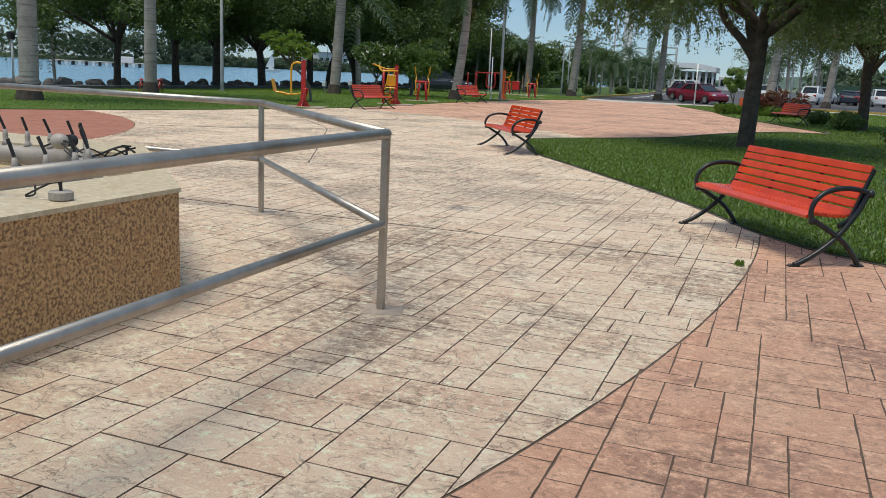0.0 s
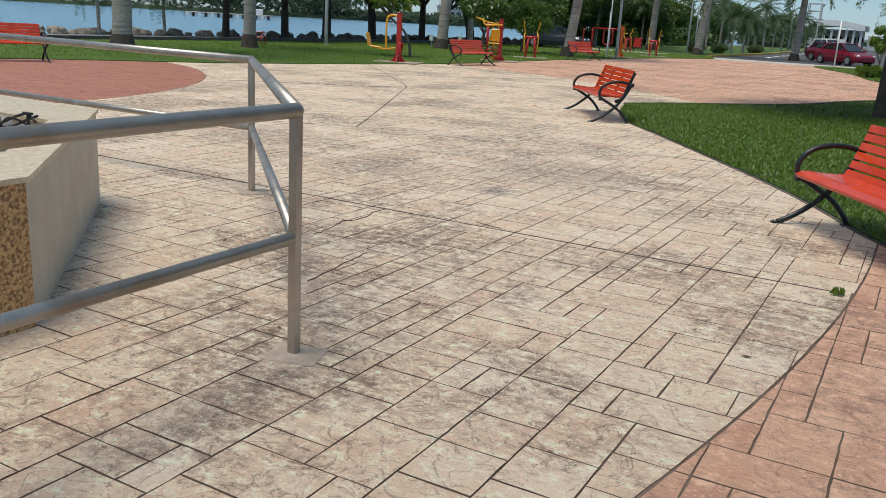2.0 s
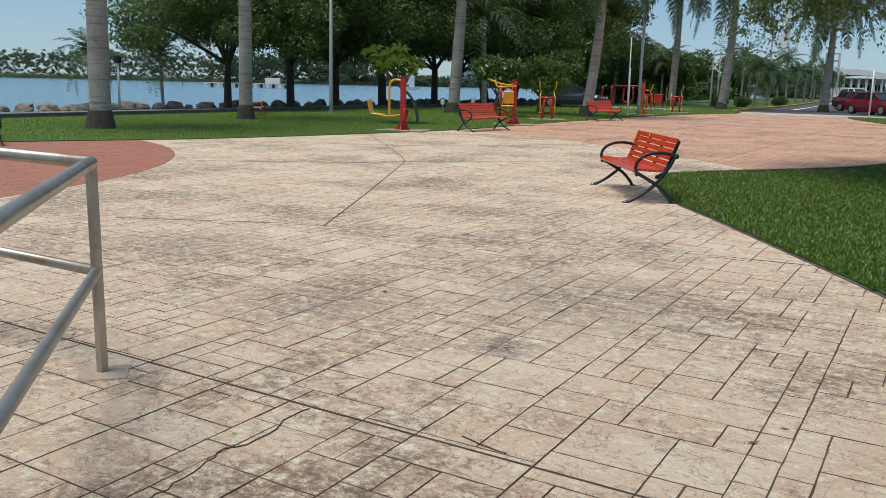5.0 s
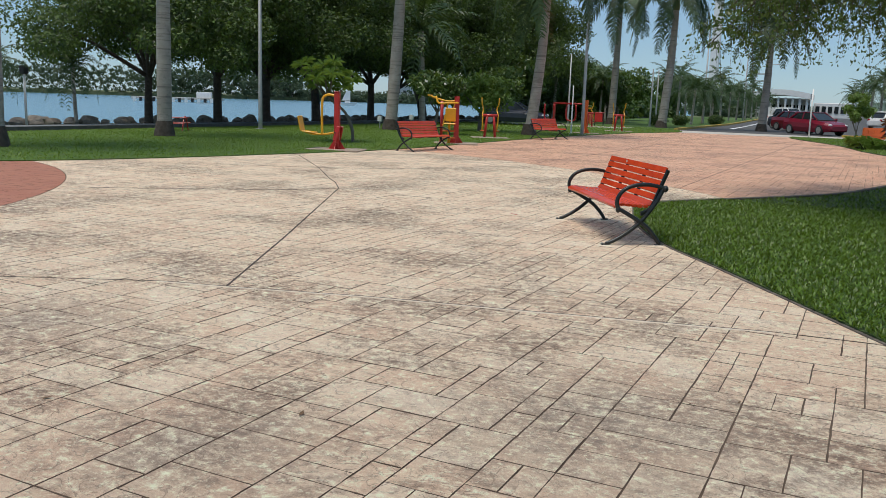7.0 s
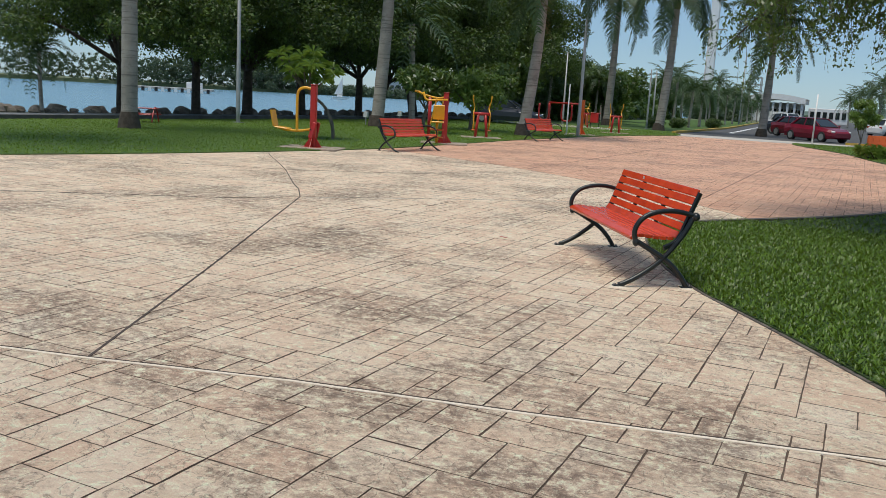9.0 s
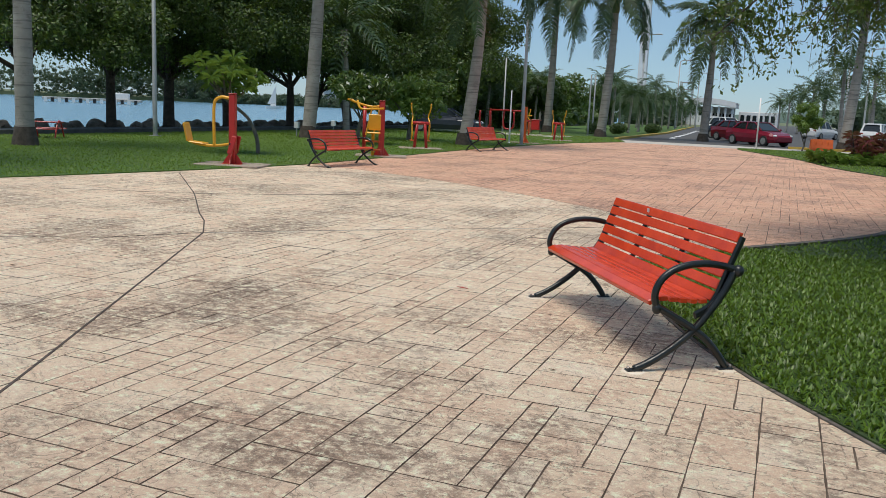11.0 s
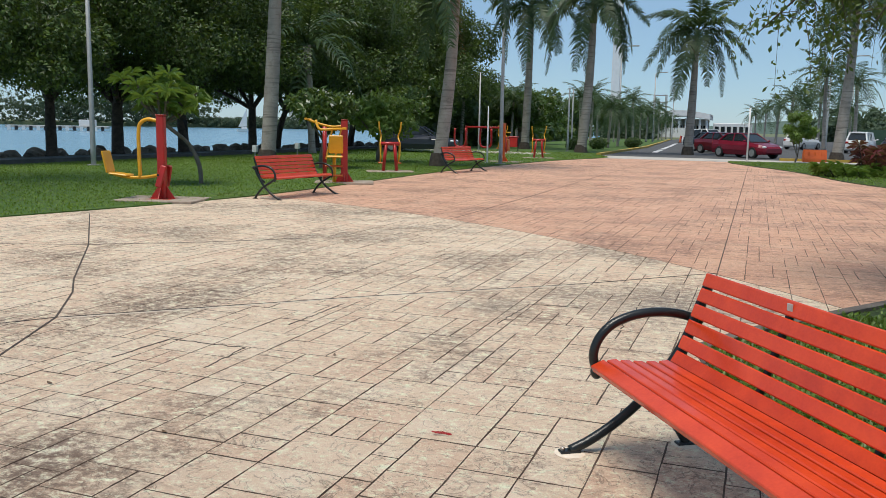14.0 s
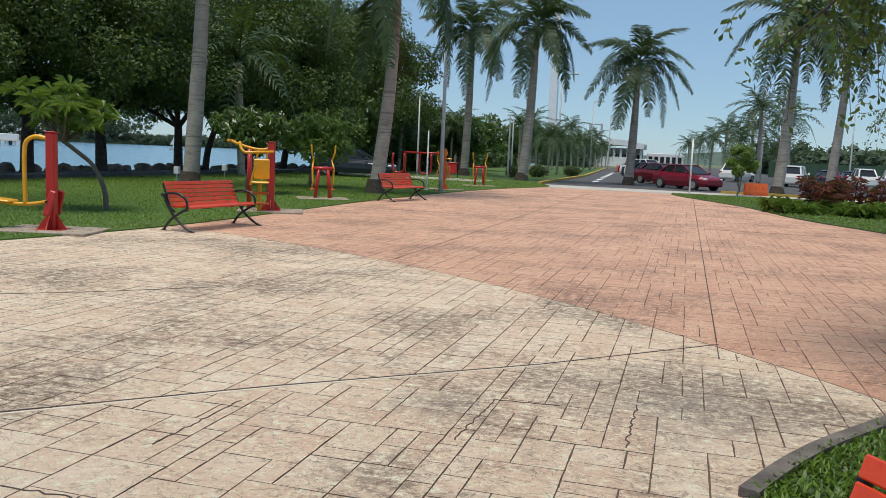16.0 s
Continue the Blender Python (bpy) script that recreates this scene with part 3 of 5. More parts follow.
# ---- benches ----
def build_bench(label):
    b = thing("park_bench", label, "bench", "park benches")
    for s in (-1, 1):
        x = s * 0.985
        A = curve([(x, 0.335, 0.012), (x, 0.235, 0.055), (x, 0.10, 0.140), (x, -0.034, 0.2535), (x, -0.14, 0.385), (x, -0.215, 0.50), (x, -0.268, 0.617)], 4)
        B = curve([(x, -0.262, 0.012), (x, -0.215, 0.085), (x, -0.125, 0.185), (x, -0.034, 0.2535), (x, 0.07, 0.315), (x, 0.16, 0.365), (x, 0.218, 0.395)], 4)
        C = curve([(x, 0.218, 0.385), (x, 0.238, 0.465), (x, 0.212, 0.545), (x, 0.145, 0.610), (x, 0.04, 0.648), (x, -0.08, 0.658), (x, -0.19, 0.645), (x, -0.284, 0.617)], 4)
        D = curve([(x, -0.03, 0.34), (x * 0.965, -0.16, 0.41), (x * 0.965, -0.245, 0.62), (x * 0.965, -0.320, 0.815)], 4)
        part("front_leg", Shape().tube(A, [0.023] * (len(A) - 1) + [0.027], 10), IRON, b, smooth=True)
        part("rear_leg", Shape().tube(B, 0.023, 10), IRON, b, smooth=True)
        part("armrest", Shape().tube(C, 0.022, 10), IRON, b, smooth=True)
        part("back_support", Shape().tube(D, 0.013, 6, squash=2.0), IRON, b)
        for y in (0.335, -0.262):
            foot = part("foot", Shape().box((0.05, 0.10, 0.014), (x, y, 0.007), 0.004), IRON, b)
            part("bolt", Shape().lathe([(0.011, 0.0), (0.011, 0.014), (0.006, 0.018)], (x + 0.0, y + 0.035 * (1 if y > 0 else -1), 0.012), 6), BOLT, foot)
        part("knob", Shape().blob((x + s * 0.01, -0.284, 0.617), (0.036, 0.034, 0.036), 1, 0.0, 8, 12), IRON, b, smooth=True)
        part("knob", Shape().blob((x, 0.218, 0.385), (0.030, 0.03, 0.036), 1, 0.0, 8, 12), IRON, b, smooth=True)
    for x in (-0.33, 0.33):
        part("slat_strap", Shape().tube(curve([(x, 0.215, 0.404), (x, 0.08, 0.390), (x, -0.08, 0.382), (x, -0.165, 0.400), (x, -0.205, 0.49), (x, -0.320, 0.815)], 4), 0.010, 6, squash=2.2), IRON, b)
    slat_mesh = {}

    def slat(name, width, thick, y, z, tilt):
        key = (width, thick)
        if key not in slat_mesh:
            slat_mesh[key] = Shape().box((1.905, width, thick), edge=0.005).mesh("slat", SLAT)
        o = new(name, slat_mesh[key])
        o.parent, o.matrix_basis = b, pose(0, y, z, tilt, 0, 0)
    slat("front_slat", 0.070, 0.034, 0.226, 0.424, -24)
    for y, z, tilt in [(0.160, 0.436, -3), (0.095, 0.430, 4), (0.030, 0.424, 5), (-0.035, 0.420, 4), (-0.100, 0.420, -4)]:
        slat("seat_slat", 0.050, 0.030, y, z, tilt)
    for y, z, tilt in [(-0.160, 0.448, 122), (-0.192, 0.520, 112), (-0.219, 0.594, 110), (-0.246, 0.668, 110), (-0.273, 0.742, 110), (-0.297, 0.812, 110)]:
        slat("back_slat", 0.064, 0.028, y, z, tilt)
    return b


def facing(x, y, fx, fy):
    """The pose of a thing on the ground whose front looks along (fx, fy)."""
    return pose(x, y, 0.0, 0, 0, math.degrees(math.atan2(fy, fx)) - 90)


bench = build_bench("orange-red slatted bench with black curved iron frame on paving")
bench.matrix_basis = facing(-4.875, 16.100, -0.8362, -0.5484)
for spot in [(-0.009, 8.55, -0.843, -0.5375), (-13.95, 28.55, 0.99, -0.12), (-14.2, 40.1, 0.98, -0.2), (-18.5, 14.1, 0.93, -0.37), (0.35, 37.4, -0.85, -0.5)]:
    copy_thing(bench, facing(*spot))

part("paint_chip", Shape().box((0.035, 0.004, 0.030), (0.30, -0.281, 0.820), 0.001).box((0.02, 0.004, 0.014), (0.285, -0.283, 0.803), 0.001), CONCRETE, bench, "bare patch where the paint has chipped")
for s_ in (-1, 1):
    for y_ in (0.335, -0.262):
        part("mortar_patch", Shape().lathe([(0.075, 0.0), (0.062, 0.0035), (0.03, 0.0042)], (s_ * 0.985, y_, 0.0), 9), RIDGE, bench, "white mortar smeared round the bolted foot")


# ---- palms ----
def frond_shape(length, leaflets, droop, width, seed, wave=0.35):
    """One feather frond along +x, arching up and then down."""
    rng = random.Random(seed)
    s = Shape()
    spine = []
    for i in range(13):
        t = i / 12
        spine.append(Vector((length * t * (1 - 0.18 * droop * t), 0.02 * math.sin(6 * t), length * (0.42 * t - (0.42 + 0.55 * droop) * t * t))))
    s.tube(spine, [0.035 * (1 - 0.85 * i / 12) for i in range(13)], 4)
    for k in range(leaflets):
        t = 0.10 + 0.90 * k / (leaflets - 1)
        f = t * 12
        i = min(int(f), 11)
        p = spine[i].lerp(spine[i + 1], f - i)
        d = (spine[i + 1] - spine[i]).normalized()
        ll = length * 0.225 * (math.sin(math.pi * (0.13 + 0.82 * t)) ** 0.7) * rng.uniform(0.85, 1.1)
        for side in (-1, 1):
            out = (Vector((0, side, 0)) + d * rng.uniform(0.5, 1.0) + Vector((0, 0, rng.uniform(-wave, wave)))).normalized()
            mid = p + out * ll * 0.55 + Vector((0, 0, 0.03 * ll))
            tip = p + out * ll + Vector((0, 0, -ll * rng.uniform(0.15, 0.50)))
            w = d * (width / 2)
            s.add([p - w * 0.5, p + w * 0.5, mid + w, mid - w, tip], [(0, 1, 2, 3), (3, 2, 4)])
    return s


FRONDS = [frond_shape(3.7, 78, dr, 0.085, k, 0.40).mesh("frond", LEAF_PALM) for k, dr in enumerate((0.6, 0.95, 1.3, 1.65))]
FROND_BROWN = frond_shape(3.0, 34, 1.9, 0.05, 9).mesh("frond", FROND_DRY)


def build_palm(height, girth, lean, seed, label, fronds=17, scale=1.0, at=(0, 0)):
    """A royal palm: swollen ringed trunk, green crownshaft, arching fronds."""
    rng = random.Random(seed)
    palm = thing("royal_palm", label, "palm tree", "royal palms", pose(at[0], at[1], 0.0, 0, 0, 0))
    trunk_top = height - 1.5 * scale
    line, rad, n = [], [], 56
    for i in range(n + 1):
        t = i / n
        z = -0.1 + (trunk_top + 0.1) * t
        bend = math.sin(t * math.pi / 2)
        line.append((lean[0] * bend, lean[1] * bend, z))
        swell = 1.0 + 0.55 * math.exp(-((z) / 0.35) ** 2) * 0.6 + 0.10 * math.sin(math.pi * min(1, t * 1.3))
        rad.append(girth * swell * (1 - 0.34 * t) * (0.985 if i % 2 else 1.012))
    part("trunk", Shape().tube(line, rad, 14), BARK_PALM, palm, "pale grey ringed trunk", True)
    # Dark brown flared sleeve round the lowest half metre of trunk.
    part("trunk_base", Shape().tube([(0, 0, -0.1), (0, 0, 0.12), (0.0, 0, 0.32), (0.0, 0, 0.52)], [girth * 1.52, girth * 1.42, girth * 1.26, girth * 1.10], 14, False), BARK, palm, "dark flared trunk base", True)
    top = Vector((lean[0], lean[1], trunk_top))
    part("crownshaft", Shape().tube([top, top + Vector((0.01, 0, 0.25)), top + Vector((0.02, 0.01, 0.9 * scale)), top + Vector((0.03, 0.02, 1.5 * scale))], [girth * 0.72, girth * 0.80, girth * 0.55, girth * 0.30], 12), CROWNSHAFT, palm, "smooth green crownshaft", True)
    head = top + Vector((0.03, 0.02, 1.35 * scale))
    for k in range(fronds):
        a = 2.399 * k + rng.uniform(-0.25, 0.25)
        up = 1 - k / (fronds - 1)
        mesh = FRONDS[min(3, int((1 - up) * 3.6))]
        tilt = -56 * up ** 1.5 + 16 * (1 - up) + rng.uniform(-7, 7)
        o = new("frond", mesh)
        o.parent = palm
        o.matrix_basis = Matrix.Translation(head - Vector((0, 0, 0.25 * (1 - up)))) @ pose(0, 0, 0, 0, 0, math.degrees(a)) @ pose(0, 0, 0, rng.uniform(-15, 15), tilt, 0) @ Matrix.Scale(scale * rng.uniform(0.9, 1.08), 4)
    if seed % 2:
        o = new("frond", FROND_BROWN)
        o.parent = palm
        o.matrix_basis = Matrix.Translation(head - Vector((0, 0, 0.3))) @ pose(0, 0, 0, 0, 40, 200 + 20 * seed) @ Matrix.Scale(scale, 4)
        tagged(o, "dead brown hanging frond")
    return palm


TALL = "tall royal palm with pale grey trunk on the lawn"
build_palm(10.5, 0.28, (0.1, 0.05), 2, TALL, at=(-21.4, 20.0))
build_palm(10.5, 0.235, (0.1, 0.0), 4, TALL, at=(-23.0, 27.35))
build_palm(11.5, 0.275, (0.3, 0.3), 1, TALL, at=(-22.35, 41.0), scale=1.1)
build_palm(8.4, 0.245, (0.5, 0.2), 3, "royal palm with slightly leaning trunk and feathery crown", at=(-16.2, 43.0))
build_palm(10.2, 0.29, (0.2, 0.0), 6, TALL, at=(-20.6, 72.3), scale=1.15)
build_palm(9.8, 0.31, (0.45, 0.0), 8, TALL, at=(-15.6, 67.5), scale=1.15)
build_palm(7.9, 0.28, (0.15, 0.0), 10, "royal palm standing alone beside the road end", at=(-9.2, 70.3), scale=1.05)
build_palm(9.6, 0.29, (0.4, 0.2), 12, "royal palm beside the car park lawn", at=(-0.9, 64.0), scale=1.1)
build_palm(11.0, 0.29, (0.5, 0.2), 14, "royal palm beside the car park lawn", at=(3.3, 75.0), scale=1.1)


# ---- broad trees ----
def leaf_cloud(shape, rng, centre, radii, count, size, flat=0.5, shell=0.55):
    """Many small bent leaves inside a lumpy ellipsoid, denser near its skin."""
    for _ in range(count):
        while True:
            d = Vector((rng.gauss(0, 1), rng.gauss(0, 1), rng.gauss(0, 1)))
            if d.length > 1e-3:
                break
        d.normalize()
        r = (shell + (1 - shell) * rng.random() ** 0.6) * (1 + 0.22 * noise.noise(d * 2.2 + Vector(centre)))
        p = Vector(centre) + Vector((d.x * radii[0], d.y * radii[1], d.z * radii[2])) * r
        n = (d * 0.7 + Vector((rng.uniform(-1, 1), rng.uniform(-1, 1), rng.uniform(-0.3, 1.2)))).normalized()
        u = n.orthogonal().normalized()
        u = Matrix.Rotation(rng.uniform(0, 6.28), 3, n) @ u
        w = n.cross(u)
        s = size * rng.uniform(0.6, 1.3)
        fold = n * s * 0.16
        shape.add([p - u * s, p + w * s * flat - fold, p + u * s, p - w * s * flat - fold], [(0, 1, 2), (0, 2, 3)])


def build_broad_tree(name, label, height, spread, trunk, seed, leaves, leaf_size, material, clumps=26, low=0.35, lean=(0.0, 0.0)):
    rng = random.Random(seed)
    tree = thing(name, label, "tree", "shore trees")
    fork = height * low
    line = curve([(0, 0, -0.1), (lean[0] * 0.3, lean[1] * 0.3, fork * 0.5), (lean[0], lean[1], fork)], 5)
    part("trunk", Shape().tube(line, [trunk * (1.35 if i == 0 else 1.0 - 0.25 * i / len(line)) for i in range(len(line))], 10), BARK, tree, smooth=True)
    crown = Shape()
    for k in range(clumps):
        a, rr = 2.399 * k, math.sqrt((k + 0.5) / clumps)
        dome = math.sqrt(max(0.0, 1 - (rr * 0.97) ** 2))
        z = 2.45 + (height - 4.2) * dome * (0.15 + 0.85 * rng.random() ** 0.6) + (0.4 if rr < 0.5 else 0.0)
        c = Vector((lean[0] + spread * rr * math.cos(a) * rng.uniform(0.8, 1.05), lean[1] + spread * rr * math.sin(a) * rng.uniform(0.8, 1.05), z))
        if k % 11 == 3:
            b = Vector((lean[0], lean[1], fork * 0.95))
            part("limb", Shape().tube(curve([b, b.lerp(c, 0.5) + Vector((rng.uniform(-0.4, 0.4), rng.uniform(-0.4, 0.4), 0.5)), c], 4), [trunk * 0.55 * (1 - 0.85 * i / 8) for i in range(9)], 6), BARK, tree, smooth=True)
        q = spread * rng.uniform(0.19, 0.31)
        leaf_cloud(crown, rng, c, (q, q, min(q * 0.62, (z - 1.9) * 0.85)), leaves // clumps, leaf_size, 0.5, 0.45)
    part("crown", crown, material, tree)
    return tree


DARK = "large dark green shore tree with dense rounded crown"
T1 = build_broad_tree("shore_tree", DARK, 11.5, 5.6, 0.24, 21, 56000, 0.088, LEAF_DARK, 78, 0.20)
T2 = build_broad_tree("shore_tree", DARK, 12.5, 6.0, 0.28, 22, 62000, 0.088, LEAF_DARK, 86, 0.18, (0.6, 0.3))
T3 = build_broad_tree("shore_tree", DARK, 10.0, 5.2, 0.20, 23, 50000, 0.088, LEAF_DARK, 70, 0.22, (-0.3, 0.5))
T1.matrix_basis, T2.matrix_basis, T3.matrix_basis = pose(-32.3, 40.5, 0, 0, 0, 20), pose(-31.8, 48.5, 0, 0, 0, 110), pose(-32.0, 35.5, 0, 0, 0, 200)
for k, (x, y, turn) in enumerate([(-32.0, 55.0, 70), (-31.5, 61.5, 160), (-32.3, 68.0, 250), (-31.6, 74.5, 10), (-32.4, 44.5, 100), (-32.5, 58.5, 300), (-29.6, 71.0, 200)]):
    grown = 1.22 if y > 60 else 1.05
    copy_thing((T1, T2, T3)[k % 3], pose(x, y, 0, 0, 0, turn)).scale = (grown, grown, grown)


# ---- shade tree beside the bench ----
def build_shade_tree(x, y):
    rng = random.Random(5)
    tree = thing("shade_tree", "dark-trunked shade tree with drooping small-leaved twigs on the lawn", "tree", at=pose(x, y, 0.0))
    trunk = curve([(0, 0, -0.1), (0.02, 0.0, 0.5), (0.04, 0.02, 1.3), (0.07, 0.05, 2.1), (0.08, 0.05, 2.7)], 5)
    part("trunk", Shape().tube(trunk, [0.27 if i == 0 else 0.205 - 0.035 * i / len(trunk) for i in range(len(trunk))], 12), BARK, tree, "dark rough trunk", True)
    for bough in ([(0.03, 0.0, 2.0), (-0.30, 0.0, 2.45), (-0.75, 0.0, 2.95), (-0.98, 0.05, 3.6), (-1.15, 0.1, 4.3)], [(-0.02, 0.0, 2.25), (-0.20, 0.0, 2.8), (-0.26, 0.05, 3.5), (-0.40, 0.1, 4.3)], [(0.08, 0.05, 2.5), (0.32, 0.0, 3.1), (0.75, 0.0, 3.7), (1.2, 0.1, 4.3)]):
        line = curve(bough, 5)
        part("limb", Shape().tube(line, [0.115 - 0.06 * i / len(line) for i in range(len(line))], 9), BARK, tree, smooth=True)
    crown = Shape()
    twigs = Shape()
    limb_ends = [(-2.9, -0.5, 3.9), (-1.9, -2.1, 4.1), (0.8, -2.3, 4.6), (2.6, -1.2, 4.4), (2.4, 1.4, 4.8), (0.6, 2.6, 4.7), (-1.6, 1.9, 4.7), (0.2, 0.2, 5.4)]
    for ex, ey, ez in limb_ends:
        start = Vector((0.07, 0.05, rng.uniform(2.5, 3.0)))
        end = Vector((ex, ey, ez))
        mid = start.lerp(end, 0.45) + Vector((rng.uniform(-0.2, 0.2), rng.uniform(-0.2, 0.2), 0.25))
        limb = curve([start, mid, end], 6)
        part("limb", Shape().tube(limb, [0.14 * (1 - 0.75 * i / 12) for i in range(13)], 8), BARK, tree, smooth=True)
        for _ in range(15):
            s = limb[rng.randrange(4, 13)]
            a = math.atan2(ey, ex) + rng.uniform(-1.5, 1.5)
            reach = rng.uniform(1.0, 2.7)
            tip = s + Vector((math.cos(a) * reach, math.sin(a) * reach, rng.uniform(-0.5, 0.9)))
            rad = math.hypot(tip.x, tip.y)
            tip.z = min(tip.z, 5.2 - 2.5 * (min(rad, 4.6) / 4.6) ** 1.5 + rng.uniform(-0.3, 0.4))
            most = 4.4 if tip.y > -0.5 else 3.7
            if rad > most:
                tip.x, tip.y = tip.x * most / rad, tip.y * most / rad
            branch = curve([s, s.lerp(tip, 0.5) + Vector((0, 0, 0.3)), tip], 4)
            twigs.tube(branch, [0.03 * (1 - 0.8 * i / 8) for i in range(9)], 5, False)
            for _ in range(20):
                p = branch[rng.randrange(2, 9)]
                b = rng.uniform(0, 6.28)
                drop = rng.uniform(0.15, 1.0)
                out = rng.uniform(0.15, 0.75)
                low = p + Vector((math.cos(b) * out, math.sin(b) * out, -drop))
                reach_out = math.hypot(low.x, low.y)
                low.z = max(low.z, rng.uniform(1.75, 2.5) if reach_out > 2.3 or low.x > 1.2 else rng.uniform(3.3, 4.0))
                strand = curve([p, p + Vector((math.cos(b) * out * 0.7, math.sin(b) * out * 0.7, -0.1)), low], 3)
                twigs.tube(strand, [0.005, 0.005, 0.004, 0.004, 0.003, 0.003, 0.002], 3, False)
                for _ in range(34):
                    f = min(5.99, rng.choice((0.9, 1.9, 2.8, 3.7, 4.5, 5.2, 5.9)) + rng.uniform(-0.15, 0.15))
                    i = int(f)
                    q = strand[i].lerp(strand[i + 1], f - i) + Vector((rng.uniform(-0.08, 0.08), rng.uniform(-0.08, 0.08), rng.uniform(-0.05, 0.05)))
                    u = Vector((rng.uniform(-1, 1), rng.uniform(-1, 1), rng.uniform(-1.6, 0.2))).normalized()
                    n = u.orthogonal().normalized()
                    n = Matrix.Rotation(rng.uniform(0, 6.28), 3, u) @ n
                    w, ln = n.cross(u), rng.uniform(0.055, 0.090)
                    crown.add([q, q + u * ln * 0.62 + w * ln * 0.24, q + u * ln, q + u * ln * 0.62 - w * ln * 0.24], [(0, 1, 2), (0, 2, 3)])
    # Dense upper clumps, added to deepen the crown's shade on the lawn.
    for k in range(11):
        a, r = 2.399 * k, 3.1 * math.sqrt((k + 0.5) / 11)
        leaf_cloud(crown, rng, (r * math.cos(a), r * math.sin(a), 5.0 - 0.07 * r * r + rng.uniform(-0.3, 0.4)), (1.25, 1.25, 0.7), 1100, 0.075, 0.45, 0.2)
    part("twig_work", twigs, BARK, tree)
    part("crown", crown, LEAF_TREE, tree, "small glossy green leaves")
    return tree


shade = build_shade_tree(-0.70, 21.5)
tagged(copy_thing(shade, pose(2.9, 35.6, 0, 0, 0, 140)), "dark-trunked shade tree with drooping twigs beside the bushes")


# ---- garden trees and shrubs ----
def rosette(shape, rng, at, axis, count, length, width):
    for k in range(count):
        a = 2.399 * k
        side = axis.orthogonal().normalized()
        side = Matrix.Rotation(a, 3, axis) @ side
        up = rng.uniform(-0.2, 0.9)
        d = (side + axis * up).normalized()
        w = d.cross(axis).normalized() * width
        ln = length * rng.uniform(0.75, 1.1)
        mid, tip = at + d * ln * 0.55 + axis * 0.03, at + d * ln - axis * ln * 0.22
        shape.add([at, mid + w, tip, mid - w], [(0, 1, 2), (0, 2, 3)])


def build_frangipani(at):
    rng = random.Random(31)
    tree = thing("frangipani_tree", "small frangipani tree with bent grey trunk and long leaf rosettes", "tree", at=pose(*at, 0.0))
    part("trunk", Shape().tube(curve([(0.25, 0.2, -0.05), (0.22, 0.18, 0.45), (0.05, 0.05, 0.95), (-0.2, -0.16, 1.25), (-0.4, -0.32, 1.45)], 5), [0.055] * 8 + [0.045] * 13, 8), BARK_GREY, tree, smooth=True)
    leaves = Shape()
    root = Vector((-0.4, -0.32, 1.45))
    for k in range(24):
        a = 2.399 * k
        r = 0.95 * math.sqrt((k + 0.5) / 24)
        tip = root + Vector((math.cos(a) * r, math.sin(a) * r, rng.uniform(0.0, 0.3) + 1.05 * math.sqrt(max(0, 1 - (r / 1.2) ** 2)) * rng.uniform(0.2, 1.0)))
        if k % 2 == 0:
            part("branch", Shape().tube(curve([root, root.lerp(tip, 0.5) + Vector((0, 0, -0.08)), tip], 3), [0.035, 0.033, 0.03, 0.028, 0.025, 0.022, 0.02], 6), BARK_GREY, tree, smooth=True)
        rosette(leaves, rng, tip, Vector((math.cos(a) * 0.4, math.sin(a) * 0.4, 1)).normalized(), 20, 0.40, 0.048)
    part("crown", leaves, LEAF_LIGHT, tree, "bright green leaf rosettes")


build_frangipani((-17.75, 30.0))


def build_garden_tree(name, label, at, height, spread, material, seed, leaves, size, trunk=0.09, blossoms=0, low=0.3):
    rng = random.Random(seed)
    tree = thing(name, label, "tree", "garden trees", pose(*at, 0.0))
    fork = Vector((0.1, 0.05, height * low))
    part("trunk", Shape().tube(curve([(0, 0, -0.05), (0.03, 0.0, height * low * 0.5), fork], 4), [trunk * 1.2] + [trunk] * 8, 8), BARK_GREY, tree, smooth=True)
    crown, flowers = Shape(), Shape()
    for k in range(14):
        a, r = 2.399 * k, spread * math.sqrt((k + 0.5) / 14) * 0.8
        c = fork + Vector((math.cos(a) * r, math.sin(a) * r, (height - fork.z) * (0.25 + 0.5 * rng.random() * math.sqrt(max(0.05, 1 - (r / spread) ** 2)))))
        if k % 3 == 0:
            part("branch", Shape().tube(curve([fork, fork.lerp(c, 0.5), c], 3), [trunk * 0.55 * (1 - 0.1 * i) for i in range(7)], 6), BARK_GREY, tree, smooth=True)
        q = spread * 0.42
        leaf_cloud(crown, rng, c, (q, q, q * 0.8), leaves // 14, size, 0.4, 0.35)
        for _ in range(blossoms // 14):
            d = Vector((rng.gauss(0, 1), rng.gauss(0, 1), abs(rng.gauss(0, 1)))).normalized()
            leaf_cloud(flowers, rng, c + d * q * 0.95, (0.08, 0.08, 0.06), 6, 0.06)
    part("crown", crown, material, tree)
    if blossoms:
        part("blossom", flowers, FLOWER, tree, "white blossoms")
    return tree


